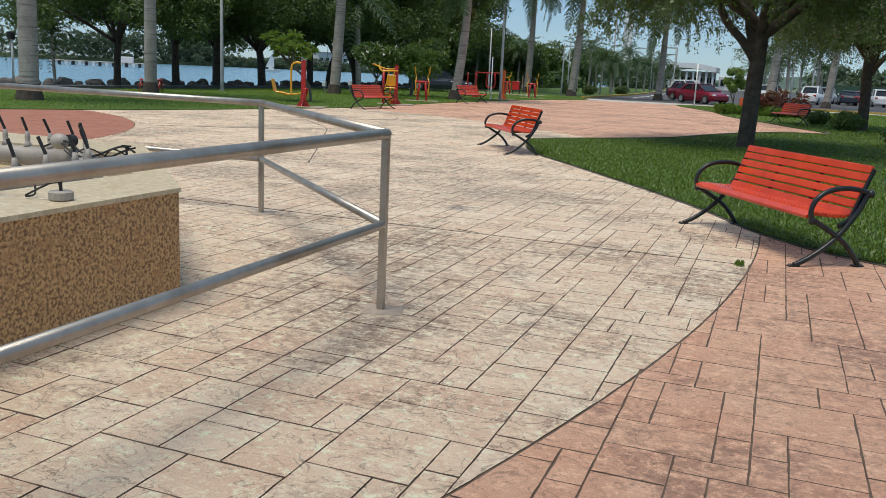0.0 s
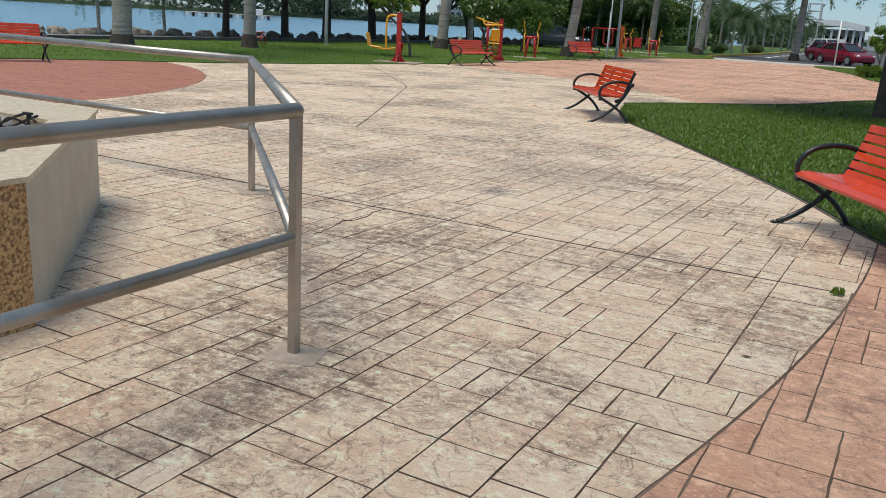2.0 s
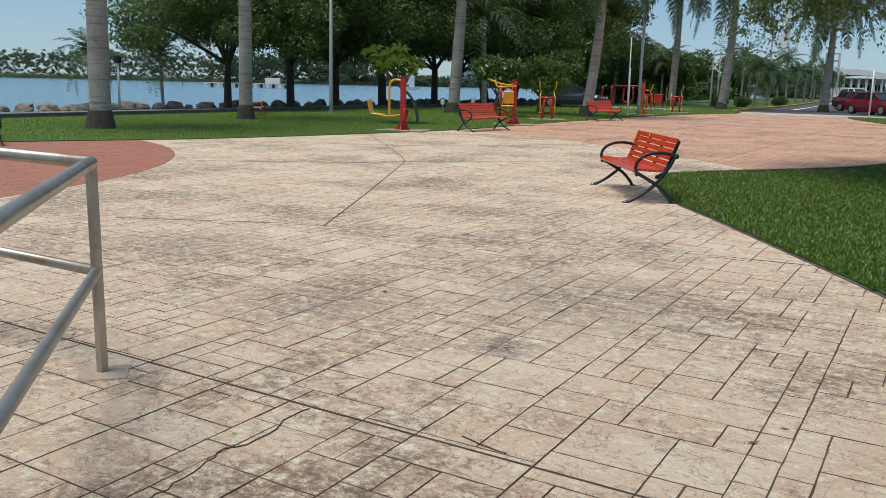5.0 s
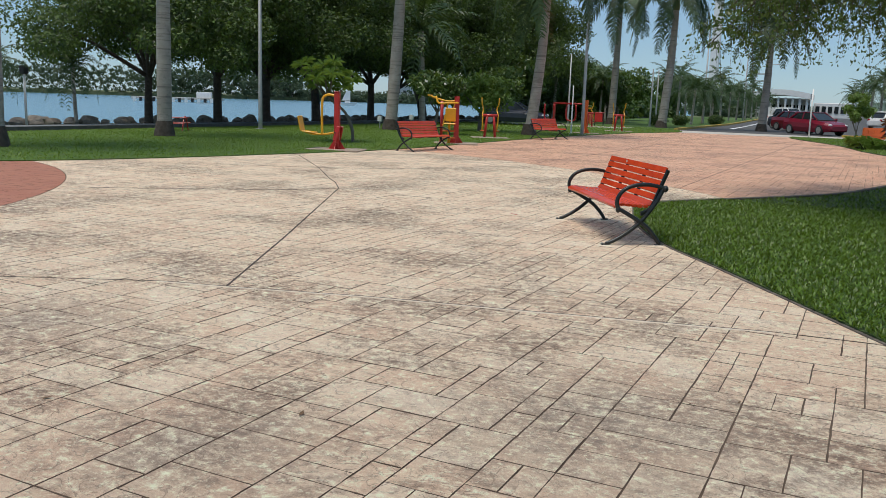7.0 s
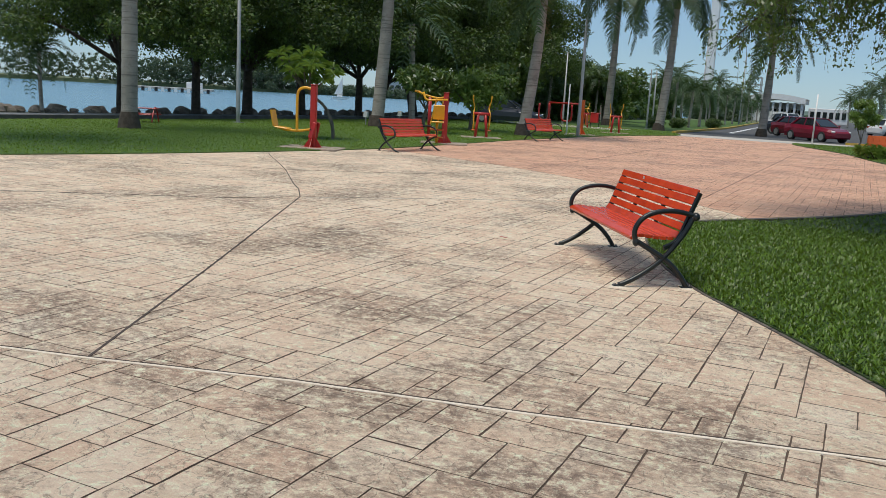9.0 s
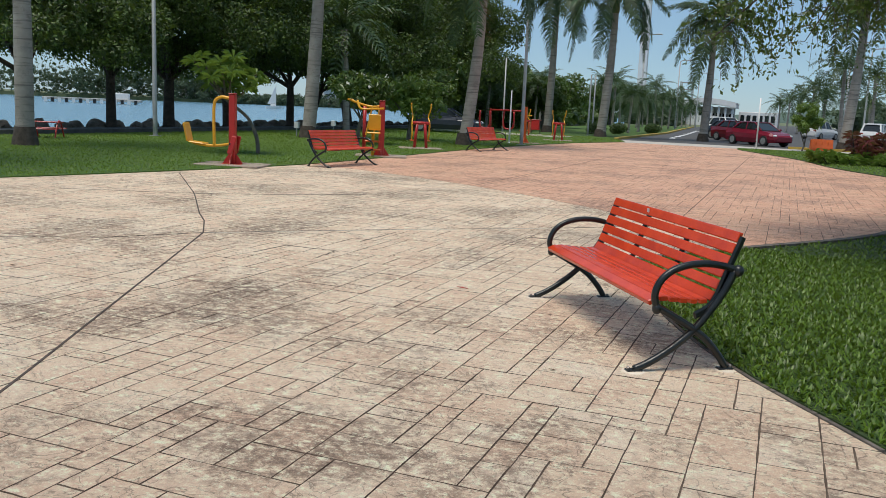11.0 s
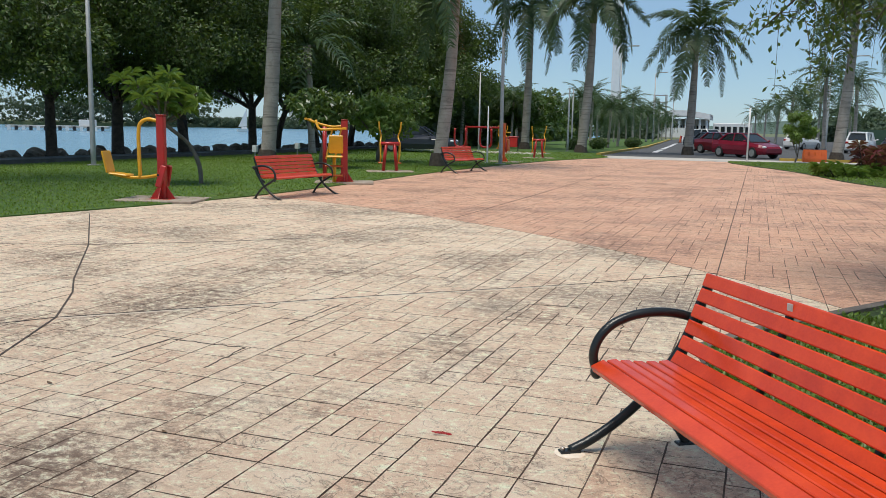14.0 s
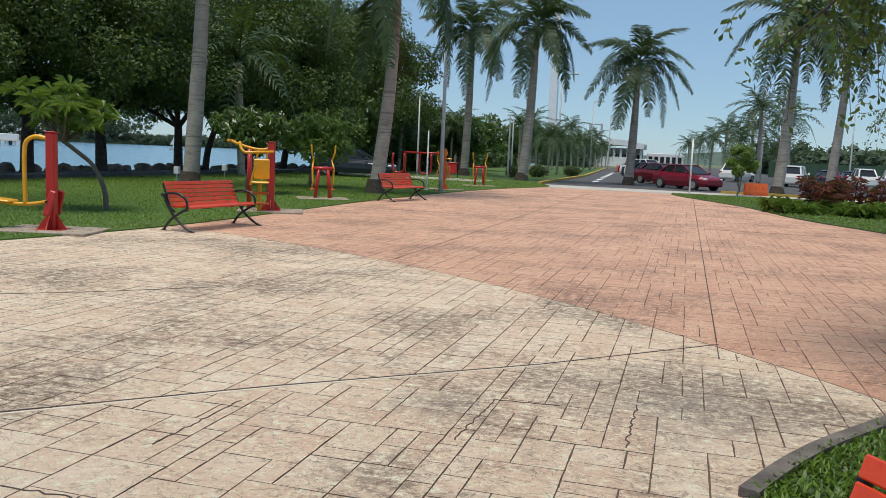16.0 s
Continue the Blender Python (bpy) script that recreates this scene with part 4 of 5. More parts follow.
build_garden_tree("blossom_tree", "rounded dark green plumeria tree with white blossoms", (-18.9, 38.8), 3.3, 1.15, LEAF_TREE, 41, 2400, 0.13, 0.07, 14, 0.28)
build_garden_tree("garden_tree", "low spreading light green garden tree", (-19.6, 45.0), 3.2, 1.5, LEAF_LIGHT, 42, 2400, 0.14, 0.09, 0, 0.25)
G3 = build_garden_tree("garden_tree", "bushy green garden tree behind the lawn", (-26.0, 60.0), 4.6, 2.6, LEAF_TREE, 43, 4200, 0.2, 0.15, 0, 0.25)
for x, y, s in [(-27.0, 66.0, 1.2), (-23.0, 80.0, 1.1), (-25.5, 92.0, 1.3), (-30.0, 84.0, 1.4), (-34.0, 104.0, 1.6), (-27.5, 132.0, 1.5)]:
    copy_thing(G3, pose(x, y, 0, 0, 0, 37 * x)).scale = (s, s, s)
build_garden_tree("young_tree", "young bright green bushy tree beside the car park", (-3.1, 60.8), 3.3, 0.80, LEAF_LIGHT, 44, 1800, 0.11, 0.05, 0, 0.08)


def build_bush(at, size, material, seed, label, name="hedge_bush", leaf=0.05, count=1500):
    rng = random.Random(seed)
    b = thing(name, label, "bush", "hedge bushes", pose(*at, 0.0))
    part("stem", Shape().tube([(0, 0, -0.03), (0.02, 0, size * 0.5)], 0.03, 6), BARK, b)
    s = Shape()
    leaf_cloud(s, rng, (0, 0, size * 0.62), (size, size, size * 0.62), count, leaf, 0.5, 0.3)
    part("crown", s, material, b)
    return b


ROUND = "clipped rounded green bush at the edge of the lawn"
for k, (x, y, s) in enumerate([(1.5, 38.5, 0.5), (2.3, 34.3, 0.6), (3.2, 25.8, 0.6)]):
    build_bush((x, y), s, LEAF_TREE if k < 3 else LEAF_DARK, 60 + k, ROUND, count=2200)

for k, (x, y) in enumerate([(-17.17, 73.46), (-16.3, 77.84), (-14.87, 86.52)]):
    build_bush((x, y), 0.75, LEAF_DARK, 66 + k, "clipped dark green hedge clump beside the path", count=1600, leaf=0.07)


def build_cordyline(at, seed, material, label, height, stems, spread):
    rng = random.Random(seed)
    b = thing("cordyline_bush", label, "bush", "bedding plants", pose(*at, 0.0))
    leaves = Shape()
    for k in range(stems):
        x, y = rng.uniform(-spread, spread), rng.uniform(-spread * 0.5, spread * 0.5)
        top = Vector((x * 1.25, y * 1.25, height * rng.uniform(0.45, 1.0)))
        part("stem", Shape().tube([(x, y, -0.03), top], 0.02, 5), BARK, b)
        for level in (1.0, 0.75, 0.5):
            rosette(leaves, rng, Vector((x, y, 0)).lerp(top, level), Vector((rng.uniform(-0.2, 0.2), rng.uniform(-0.2, 0.2), 1)).normalized(), 13, 0.42, 0.04)
    part("crown", leaves, material, b)


build_cordyline((-0.4, 47.3), 71, LEAF_PURPLE, "wine-red cordyline bush in the planting bed", 1.2, 16, 1.2)
build_cordyline((-1.3, 45.9), 72, LEAF_LIGHT, "yellow-green spiky border plants in the bed", 0.4, 22, 1.5)
build_cordyline((0.6, 45.3), 73, LEAF_LIGHT, "low green border plants in the bed", 0.35, 14, 1.0)


# ---- outdoor gym ----
def plate(shape, x, y):
    return shape.prism([(x - 0.75, y - 0.55), (x + 0.75, y - 0.55), (x + 0.75, y + 0.55), (x - 0.75, y + 0.55)], -0.03, 0.045, 0.01)


def gym_thing(label, at):
    g = thing("gym_machine", label, "exercise machine", "outdoor gym machines", at)
    part("pad", plate(Shape(), 0, 0), PAD, g, "concrete pad")
    return g


def flared_post(g, x, y, height, material, width=0.15):
    s = Shape().box((width, width, height), (x, y, 0.03 + height / 2), 0.02)
    for a in (0, 90, 180, 270):
        c, d = math.cos(radians(a)), math.sin(radians(a))
        s.add([(x + c * 0.07 - d * 0.01, y + d * 0.07 + c * 0.01, 0.045), (x + c * 0.24 - d * 0.01, y + d * 0.24 + c * 0.01, 0.045), (x + c * 0.07 - d * 0.01, y + d * 0.07 + c * 0.01, 0.30), (x + c * 0.07 + d * 0.01, y + d * 0.07 - c * 0.01, 0.045), (x + c * 0.24 + d * 0.01, y + d * 0.24 - c * 0.01, 0.045), (x + c * 0.07 + d * 0.01, y + d * 0.07 - c * 0.01, 0.30)], [(0, 1, 2), (5, 4, 3), (1, 4, 5, 2), (0, 3, 4, 1)])
    post = part("post", s, material, g)
    part("base_plate", Shape().box((0.46, 0.46, 0.015), (x, y, 0.038)), material, post)
    part("cap", Shape().box((width + 0.01, width + 0.01, 0.02), (x, y, height + 0.04), 0.005), material, post)


def seat_pad(g, at, size, tilt, material, name="seat"):
    part(name, Shape().box(size, at, 0.02, pose(0, 0, 0, *tilt).to_3x3().to_4x4()), material, g)


def gym_pull_seat(at):
    g = gym_thing("red post machine with yellow pull arm and yellow seat", at)
    flared_post(g, 0, 0, 1.57, GYM_RED)
    part("swing_arm", Shape().tube(curve([(0.07, 0, 1.50), (0.25, 0, 1.53), (0.40, 0, 1.45), (0.44, 0, 1.25), (0.44, 0, 0.9), (0.43, 0, 0.42)], 5), 0.036, 10), GYM_YELLOW, g, smooth=True)
    part("seat_bar", Shape().tube(curve([(0.02, 0, 0.50), (0.35, 0, 0.44), (0.7, 0, 0.44), (0.98, 0, 0.50)], 4), 0.032, 8), GYM_YELLOW, g, smooth=True)
    seat_pad(g, (0.80, 0, 0.49), (0.36, 0.36, 0.035), (0, -6, 0), GYM_YELLOW)
    seat_pad(g, (1.05, 0, 0.72), (0.035, 0.36, 0.42), (0, 12, 0), GYM_YELLOW, "backrest")
    for s in (-1, 1):
        seat_pad(g, (-0.04, s * 0.17, 0.47), (0.12, 0.05, 0.42), (s * 8, -14, 0), GYM_RED, "footrest")
    part("axle", Shape().tube([(0, -0.22, 0.50), (0, 0.22, 0.50)], 0.02, 8), BLACK, g)


def gym_chest_press(at):
    g = gym_thing("two-post red machine with yellow lever bars and seat", at)
    flared_post(g, 0, 0, 1.58, GYM_RED, 0.17)
    part("rear_post", Shape().tube([(0.52, -0.35, 0.03), (0.52, -0.35, 1.5)], 0.055, 10), GYM_RED, g, smooth=True)
    part("cross_bar", Shape().tube(curve([(-0.06, 0.0, 1.50), (0.25, 0.05, 1.44), (0.6, 0.0, 1.50), (0.95, -0.05, 1.62)], 5), 0.034, 8), GYM_YELLOW, g, smooth=True)
    part("cross_bar", Shape().tube(curve([(-0.05, 0.10, 1.40), (0.30, 0.22, 1.38), (0.62, 0.20, 1.38), (0.72, 0.1, 1.60)], 5), 0.034, 8), GYM_YELLOW, g, smooth=True)
    part("handle", Shape().tube([(0.86, -0.25, 1.61), (0.98, 0.15, 1.63)], 0.03, 8), GYM_YELLOW, g)
    for x in (0.12, 0.34):
        part("link", Shape().tube([(x - 0.05, 0.15, 1.42), (x + 0.12, 0.12, 0.62)], 0.024, 8), GYM_YELLOW, g)
    seat_pad(g, (0.20, 0.32, 1.00), (0.36, 0.05, 0.46), (-8, 0, 0), GYM_YELLOW, "backrest")
    seat_pad(g, (0.22, 0.48, 0.70), (0.40, 0.34, 0.045), (0, 0, 0), GYM_YELLOW)
    part("seat_post", Shape().tube([(0.24, 0.36, 0.03), (0.24, 0.36, 0.7)], 0.05, 8), GYM_YELLOW, g, smooth=True)
    for z in (0.22, 0.46):
        part("foot_bar", Shape().tube([(0.02, 0.5, z), (0.46, 0.5, z)], 0.03, 8), GYM_ORANGE, g)


def gym_walker(at):
    g = gym_thing("red and yellow elliptical stepping machine", at)
    for x in (-0.22, 0.22):
        part("leg", Shape().tube([(x, 0, 0.03), (x * 0.6, 0, 0.95)], 0.055, 10), GYM_RED, g, smooth=True)
    part("hub", Shape().tube([(-0.3, 0, 0.92), (0.3, 0, 0.92)], 0.06, 10), GYM_RED, g, smooth=True)
    for s in (-1, 1):
        part("handle", Shape().tube(curve([(s * 0.30, 0, 0.45), (s * 0.32, 0.05, 0.9), (s * 0.28, 0.22, 1.15), (s * 0.34, 0.12, 1.38), (s * 0.36, 0.10, 1.62)], 5), 0.026, 8), GYM_YELLOW, g, smooth=True)
        part("pedal_arm", Shape().tube([(s * 0.3, 0, 0.9), (s * 0.3, 0.2, 0.32)], 0.024, 8), GYM_YELLOW, g)
        seat_pad(g, (s * 0.30, 0.1, 0.30), (0.14, 0.36, 0.03), (0, 0, 0), GYM_ORANGE, "pedal")


def gym_frame(at):
    g = gym_thing("orange pull-up frame with red hanging handles", at)
    flared_post(g, 0, 0, 1.65, GYM_ORANGE, 0.15)
    flared_post(g, -1.9, 0.5, 1.5, GYM_RED, 0.10)
    part("beam", Shape().tube([(0, 0, 1.5), (-1.9, 0.5, 1.5)], 0.045, 8), GYM_RED, g, smooth=True)
    part("grip", Shape().tube([(-0.25, 0.05, 1.3), (0.3, 0.05, 1.3)], 0.03, 8), GYM_YELLOW, g)
    for x in (-1.2, -2.4):
        part("loop", Shape().tube(curve([(x, 0.4, 1.45), (x, 0.4, 0.75), (x + 0.25, 0.4, 0.62), (x + 0.5, 0.4, 0.75), (x + 0.5, 0.4, 1.45)], 4), 0.045, 8), GYM_RED, g, smooth=True)
    seat_pad(g, (0.22, 0, 0.75), (0.05, 0.3, 0.5), (0, 0, 0), GYM_ORANGE, "panel")


gym_pull_seat(pose(-15.5, 26.25, 0, 0, 0, 196))
gym_chest_press(pose(-14.95, 32.75, 0, 0, 0, 205))
gym_walker(pose(-16.1, 38.3, 0, 0, 0, 30))
gym_frame(pose(-15.4, 49.0, 0, 0, 0, 0))
gym_walker(pose(-15.3, 55.0, 0, 0, 0, 20))
gym_walker(pose(-19.0, 61.5, 0, 0, 0, 60))


def build_picnic(at):
    t = thing("picnic_table", "red metal picnic table on the lawn by the promenade", "table", at=at)
    part("tabletop", Shape().box((1.2, 0.6, 0.04), (0, 0, 0.62), 0.01), GYM_RED, t)
    for s in (-1, 1):
        part("side_frame", Shape().tube(curve([(s * 0.5, -0.6, 0.0), (s * 0.5, -0.2, 0.6), (s * 0.5, 0.2, 0.6), (s * 0.5, 0.6, 0.0)], 3), 0.03, 8), GYM_RED, t)
        part("seat_plank", Shape().box((1.2, 0.22, 0.035), (0, s * 0.62, 0.36), 0.008), GYM_RED, t)


build_picnic(pose(-25.8, 30.7, 0.02, 0, 0, 30) @ Matrix.Scale(0.8, 4))


# ---- poles and small posts ----
def build_pole(at, height, radius, label, arm=True, material=None):
    p = thing("lamp_post", label, "lamp post", "lamp posts", pose(*at, 0.0))
    m = material or POLE_GREY
    part("pole", Shape().tube([(0, 0, -0.05), (0, 0, 0.5), (0, 0, height)], [radius, radius, radius * 0.6], 10), m, p, smooth=True)
    part("base_plate", Shape().box((radius * 4, radius * 4, 0.03), (0, 0, 0.03)), m, p)
    if arm:
        part("arm", Shape().tube(curve([(0, 0, height - 0.05), (0.3, 0, height + 0.15), (1.0, 0, height + 0.2)], 3), radius * 0.5, 6), m, p)
        part("lantern", Shape().box((0.6, 0.22, 0.12), (1.2, 0, height + 0.2), 0.03), m, p)


GREYPOLE = "slim grey steel lamp post on the lawn"
build_pole((-25.4, 35.3), 9.5, 0.085, GREYPOLE)
build_pole((-14.85, 46.7), 8.2, 0.085, GREYPOLE, False)
build_pole((-15.7, 47.6), 2.4, 0.04, "thin white steel pole beside the lawn", False, WHITE)
for x, y in [(-17.0, 92.0), (-18.0, 128.0), (-18.5, 160.0), (3.0, 105.0), (12.0, 120.0), (7.0, 145.0), (0.8, 98.0), (16.0, 96.0)]:
    build_pole((x, y), 8.8, 0.10, "tall grey lamp post along the road")
for x, y, h in [(-17.0, 70.0, 4.2), (-18.4, 78.0, 4.5), (-22.0, 66.0, 5.0)]:
    build_pole((x, y), h, 0.07, "thin grey pole among the palms", False)

sign = thing("sign_post", "thin plain white steel post on the lawn edge", "sign", at=pose(-5.45, 60.2, 0))
part("post", Shape().tube([(0, 0, -0.03), (0, 0, 2.75)], 0.045, 8), WHITE, sign, smooth=True)
for x, y in [(-23.4, 41.8), (-24.8, 47.5)]:
    box_post = thing("meter_post", "small white utility box on a short post in the grass", "utility box", "utility boxes", pose(x, y, 0.0))
    part("post", Shape().tube([(0, 0, -0.03), (0, 0, 0.4)], 0.03, 6), POLE_GREY, box_post)
    part("case", Shape().box((0.2, 0.14, 0.26), (0, 0, 0.5), 0.01), WHITE, box_post)
notice = thing("notice_board", "dark notice board on a thin post by the water", "sign", at=pose(-31.9, 48.6, 0))
part("post", Shape().tube([(0, 0, -0.03), (0, 0, 1.05)], 0.03, 6), POLE_GREY, notice)
part("board", Shape().box((0.5, 0.05, 0.6), (0, 0, 1.3), 0.01), BLACK, notice)


shore_post = thing("shore_post", "thin white post with a dark lantern box beside the shore rocks", "post", at=pose(-32.5, 29.5, 0.0))
part("post", Shape().tube([(0, 0, -0.03), (0, 0, 2.0)], 0.05, 8), WHITE, shore_post, "white painted post", True)
part("lantern", Shape().box((0.26, 0.26, 0.34), (0, 0, 2.15), 0.03), BLACK, shore_post, "dark lantern box")
bin_red = thing("litter_bin", "dark red square litter bin on two short posts", "litter bin", at=pose(-19.38, 64.98, 0.0))
part("body", Shape().box((0.55, 0.45, 0.62), (0, 0, 0.62), 0.03), GYM_RED, bin_red)
part("lid", Shape().box((0.60, 0.50, 0.05), (0, 0, 0.955), 0.015), GYM_RED, bin_red)
for s_ in (-1, 1):
    part("post", Shape().tube([(s_ * 0.30, 0, -0.03), (s_ * 0.30, 0, 0.9)], 0.03, 8), BLACK, bin_red)


# ---- cars ----
GLASS = surface("tinted_car_glass", (0.015, 0.018, 0.02), (0.02, 0.024, 0.027), 2.0, 0.08, bump=0.0)
TYRE = BLACK
RIM = surface("silver_rim", (0.5, 0.5, 0.5), (0.4, 0.4, 0.4), 9.0, 0.3, metal=0.7, bump=0.0)
LAMP_RED = surface("tail_lamp", (0.35, 0.012, 0.012), (0.3, 0.01, 0.01), 9.0, 0.15, bump=0.0)
LAMP_CLEAR = surface("head_lamp", (0.7, 0.72, 0.72), (0.6, 0.62, 0.62), 9.0, 0.1, bump=0.0)


def loft(stations):
    """A closed body from cross-sections (x, half width low, half width high, z low, z mid, z high)."""
    s = Shape()
    for x, wl, wh, z0, zm, z1 in stations:
        s.v += [(x, -wl * 0.93, z0), (x, -wl, (z0 + zm) / 2), (x, -wl * 0.99, zm), (x, -wh, z1), (x, wh, z1), (x, wl * 0.99, zm), (x, wl, (z0 + zm) / 2), (x, wl * 0.93, z0)]
    for i in range(len(stations) - 1):
        for k in range(8):
            s.f.append((i * 8 + k, i * 8 + (k + 1) % 8, (i + 1) * 8 + (k + 1) % 8, (i + 1) * 8 + k))
    s.f += [tuple(reversed(range(8))), tuple(range((len(stations) - 1) * 8, len(stations) * 8))]
    return s


def build_car(paint, label, tall=0.0):
    car = thing("parked_car", label, "car", "parked cars")
    t = tall
    part("body", loft([(-2.22, 0.66, 0.60, 0.38, 0.62, 0.80), (-2.12, 0.80, 0.70, 0.26, 0.72, 0.98 + t * 0.3), (-1.5, 0.86, 0.76, 0.22, 0.78, 1.02 + t * 0.3), (-0.4, 0.87, 0.78, 0.20, 0.76, 0.98 + t * 0.2), (0.85, 0.87, 0.76, 0.20, 0.74, 0.95 + t * 0.2), (1.75, 0.84, 0.70, 0.22, 0.66, 0.82 + t * 0.2), (2.12, 0.74, 0.60, 0.26, 0.58, 0.70 + t * 0.2), (2.24, 0.60, 0.50, 0.34, 0.50, 0.60)]), paint, car, smooth=False)
    part("cabin_glass", loft([(-1.75 - t * 0.6, 0.70, 0.60, 0.92, 0.96, 1.0), (-1.0 - t * 0.9, 0.73, 0.58, 0.92, 1.05, 1.40 + t), (0.15, 0.73, 0.58, 0.92, 1.05, 1.43 + t), (1.05, 0.72, 0.62, 0.90, 0.93, 0.97)]), GLASS, car, "dark tinted windows")
    part("roof", loft([(-1.15 - t * 0.9, 0.60, 0.52, 1.36 + t, 1.39 + t, 1.41 + t), (-0.5, 0.63, 0.54, 1.41 + t, 1.45 + t, 1.475 + t), (0.2, 0.61, 0.52, 1.41 + t, 1.44 + t, 1.455 + t)]), paint, car)
    for s in (-1, 1):
        part("door_pillar", Shape().tube([(-0.35, s * 0.75, 0.95), (-0.38, s * 0.60, 1.42 + t)], 0.035, 6), paint, car)
        part("rear_pillar", Shape().tube([(-1.62 - t * 0.6, s * 0.74, 0.96), (-1.02 - t * 0.9, s * 0.58, 1.42 + t)], 0.07, 6), paint, car)
        part("front_pillar", Shape().tube([(1.0, s * 0.72, 0.95), (0.18, s * 0.57, 1.44 + t)], 0.035, 6), paint, car)
        part("headlight", Shape().blob((2.06, s * 0.60, 0.66 + t * 0.15), (0.14, 0.14, 0.07), 2, 0.1), LAMP_CLEAR, car, "clear headlight", True)
        part("tail_light", Shape().box((0.10, 0.26, 0.18), (-2.16, s * 0.60, 0.86), 0.03), LAMP_RED, car, "red tail light")
        part("mirror", Shape().blob((0.82, s * 0.95, 1.0 + t * 0.2), (0.07, 0.10, 0.07), 1, 0.0), paint, car, smooth=True)
        for x in (-1.38, 1.38):
            wheel = part("wheel", Shape().tube([(x, s * 0.66, 0.32), (x, s * 0.885, 0.32)], 0.32, 20), TYRE, car, "black tyre")
            part("rim", Shape().tube([(x, s * 0.86, 0.32), (x, s * 0.895, 0.32)], 0.21, 14), RIM, wheel, "silver rim")
    return car


def paint(name, c, rough=0.25):
    return surface(name, c, tuple(v * 0.85 for v in c), 2.0, rough, bump=0.0)


C_RED = build_car(paint("wine_red_car_paint", (0.20, 0.011, 0.028)), "wine-red saloon car parked at the road end")
C_RED.matrix_basis = pose(-5.6, 67.6, 0, 0, 0, -46)
C_MAROON = build_car(paint("maroon_car_paint", (0.15, 0.012, 0.02)), "maroon car parked behind the red saloon")
C_MAROON.matrix_basis = pose(-7.21, 75.91, 0, 0, 0, -46)
C_WHITE = build_car(paint("white_car_paint", (0.75, 0.75, 0.74)), "white van-like car parked in the car park", 0.25)
C_WHITE.matrix_basis = pose(4.6, 103.0, 0, 0, 0, 80)
C_GREY = build_car(paint("dark_car_paint", (0.03, 0.035, 0.05)), "dark blue-grey car parked in the car park")
C_GREY.matrix_basis = pose(-8.05, 81.47, 0, 0, 0, -46)
for k, (x, y, a) in enumerate([(-8.75, 87.62, -46), (-9.41, 93.79, -46), (-10.14, 101.01, -46), (-10.92, 109.28, -46), (2.75, 89.13, 75), (6.2, 97.0, 90), (9.0, 96.0, 95), (11.8, 96.0, 90), (14.6, 92.0, 90), (10.0, 108.0, 90), (12.0, 99.0, 85), (7.5, 104.0, 90), (-1.0, 101.0, 60), (17.5, 98.0, 90), (20.5, 97.0, 90)]):
    copy_thing((C_WHITE, C_GREY, C_WHITE, C_RED)[k % 4], pose(x, y, 0, 0, 0, a))


tagged(copy_thing(C_GREY, pose(-23.2, 58.5, 0.036, 0, 0, 8)), "dark car parked on the path behind the garden trees")


def build_barrier(at):
    b = thing("road_barrier", "orange plastic road barrier at the car park edge", "barrier", at=at)
    part("body", loft([(-0.75, 0.24, 0.10, 0.0, 0.25, 0.80), (-0.70, 0.26, 0.11, 0.0, 0.25, 0.84), (0.70, 0.26, 0.11, 0.0, 0.25, 0.84), (0.75, 0.24, 0.10, 0.0, 0.25, 0.80)]), GYM_ORANGE, b)
    for x in (-0.4, 0.0, 0.4):
        part("rib", Shape().box((0.08, 0.03, 0.5), (x, -0.20, 0.45), 0.008), GYM_ORANGE, b)


build_barrier(pose(-2.1, 62.4, 0, 0, 0, 10) @ Matrix.Scale(0.78, 4))
YELLOW_LINE = surface("faded_yellow_kerb_paint", (0.52, 0.34, 0.04), (0.42, 0.29, 0.07), 3.0, 0.7)
structure("kerb_yellow", ribbon([(-13.7, 63.2), (-14.2, 90.0), (-18.8, 160.0)], 0.25, -0.03, 0.14, Shape()), YELLOW_LINE, "yellow painted kerb along the road", "kerb")
structure("kerb_car_park", ribbon([(-3.8, 63.2), (6.0, 63.4), (18.0, 64.0)], 0.25, -0.03, 0.14, Shape()), YELLOW_LINE, "yellow painted kerb of the car park", "kerb")
structure("verge", Shape().prism([(-13.9, 63.2), (-13.9, 66.0), (-14.4, 90.0), (-19.0, 160.0), (-27.5, 160.0), (-27.5, 66.5), (-16.6, 66.5), (-16.6, 63.2)], -0.04, 0.03), SOIL, "grass verge beside the road", "lawn")
structure("side_path", Shape().prism([(-34.0, 61.5), (-16.7, 60.5), (-16.7, 64.5), (-34.0, 65.8)], -0.04, 0.036), CONCRETE, "pale pinkish path leading off the plaza", "path")
for k in range(8):
    structure("road_mark", Shape().prism([(-11.9 - k * 0.33, 74 + 6 * k), (-11.5 - k * 0.33, 74 + 6 * k), (-11.65 - k * 0.33, 77 + 6 * k), (-12.05 - k * 0.33, 77 + 6 * k)], -0.01, 0.006), WHITE, "worn white road mark", "road mark")
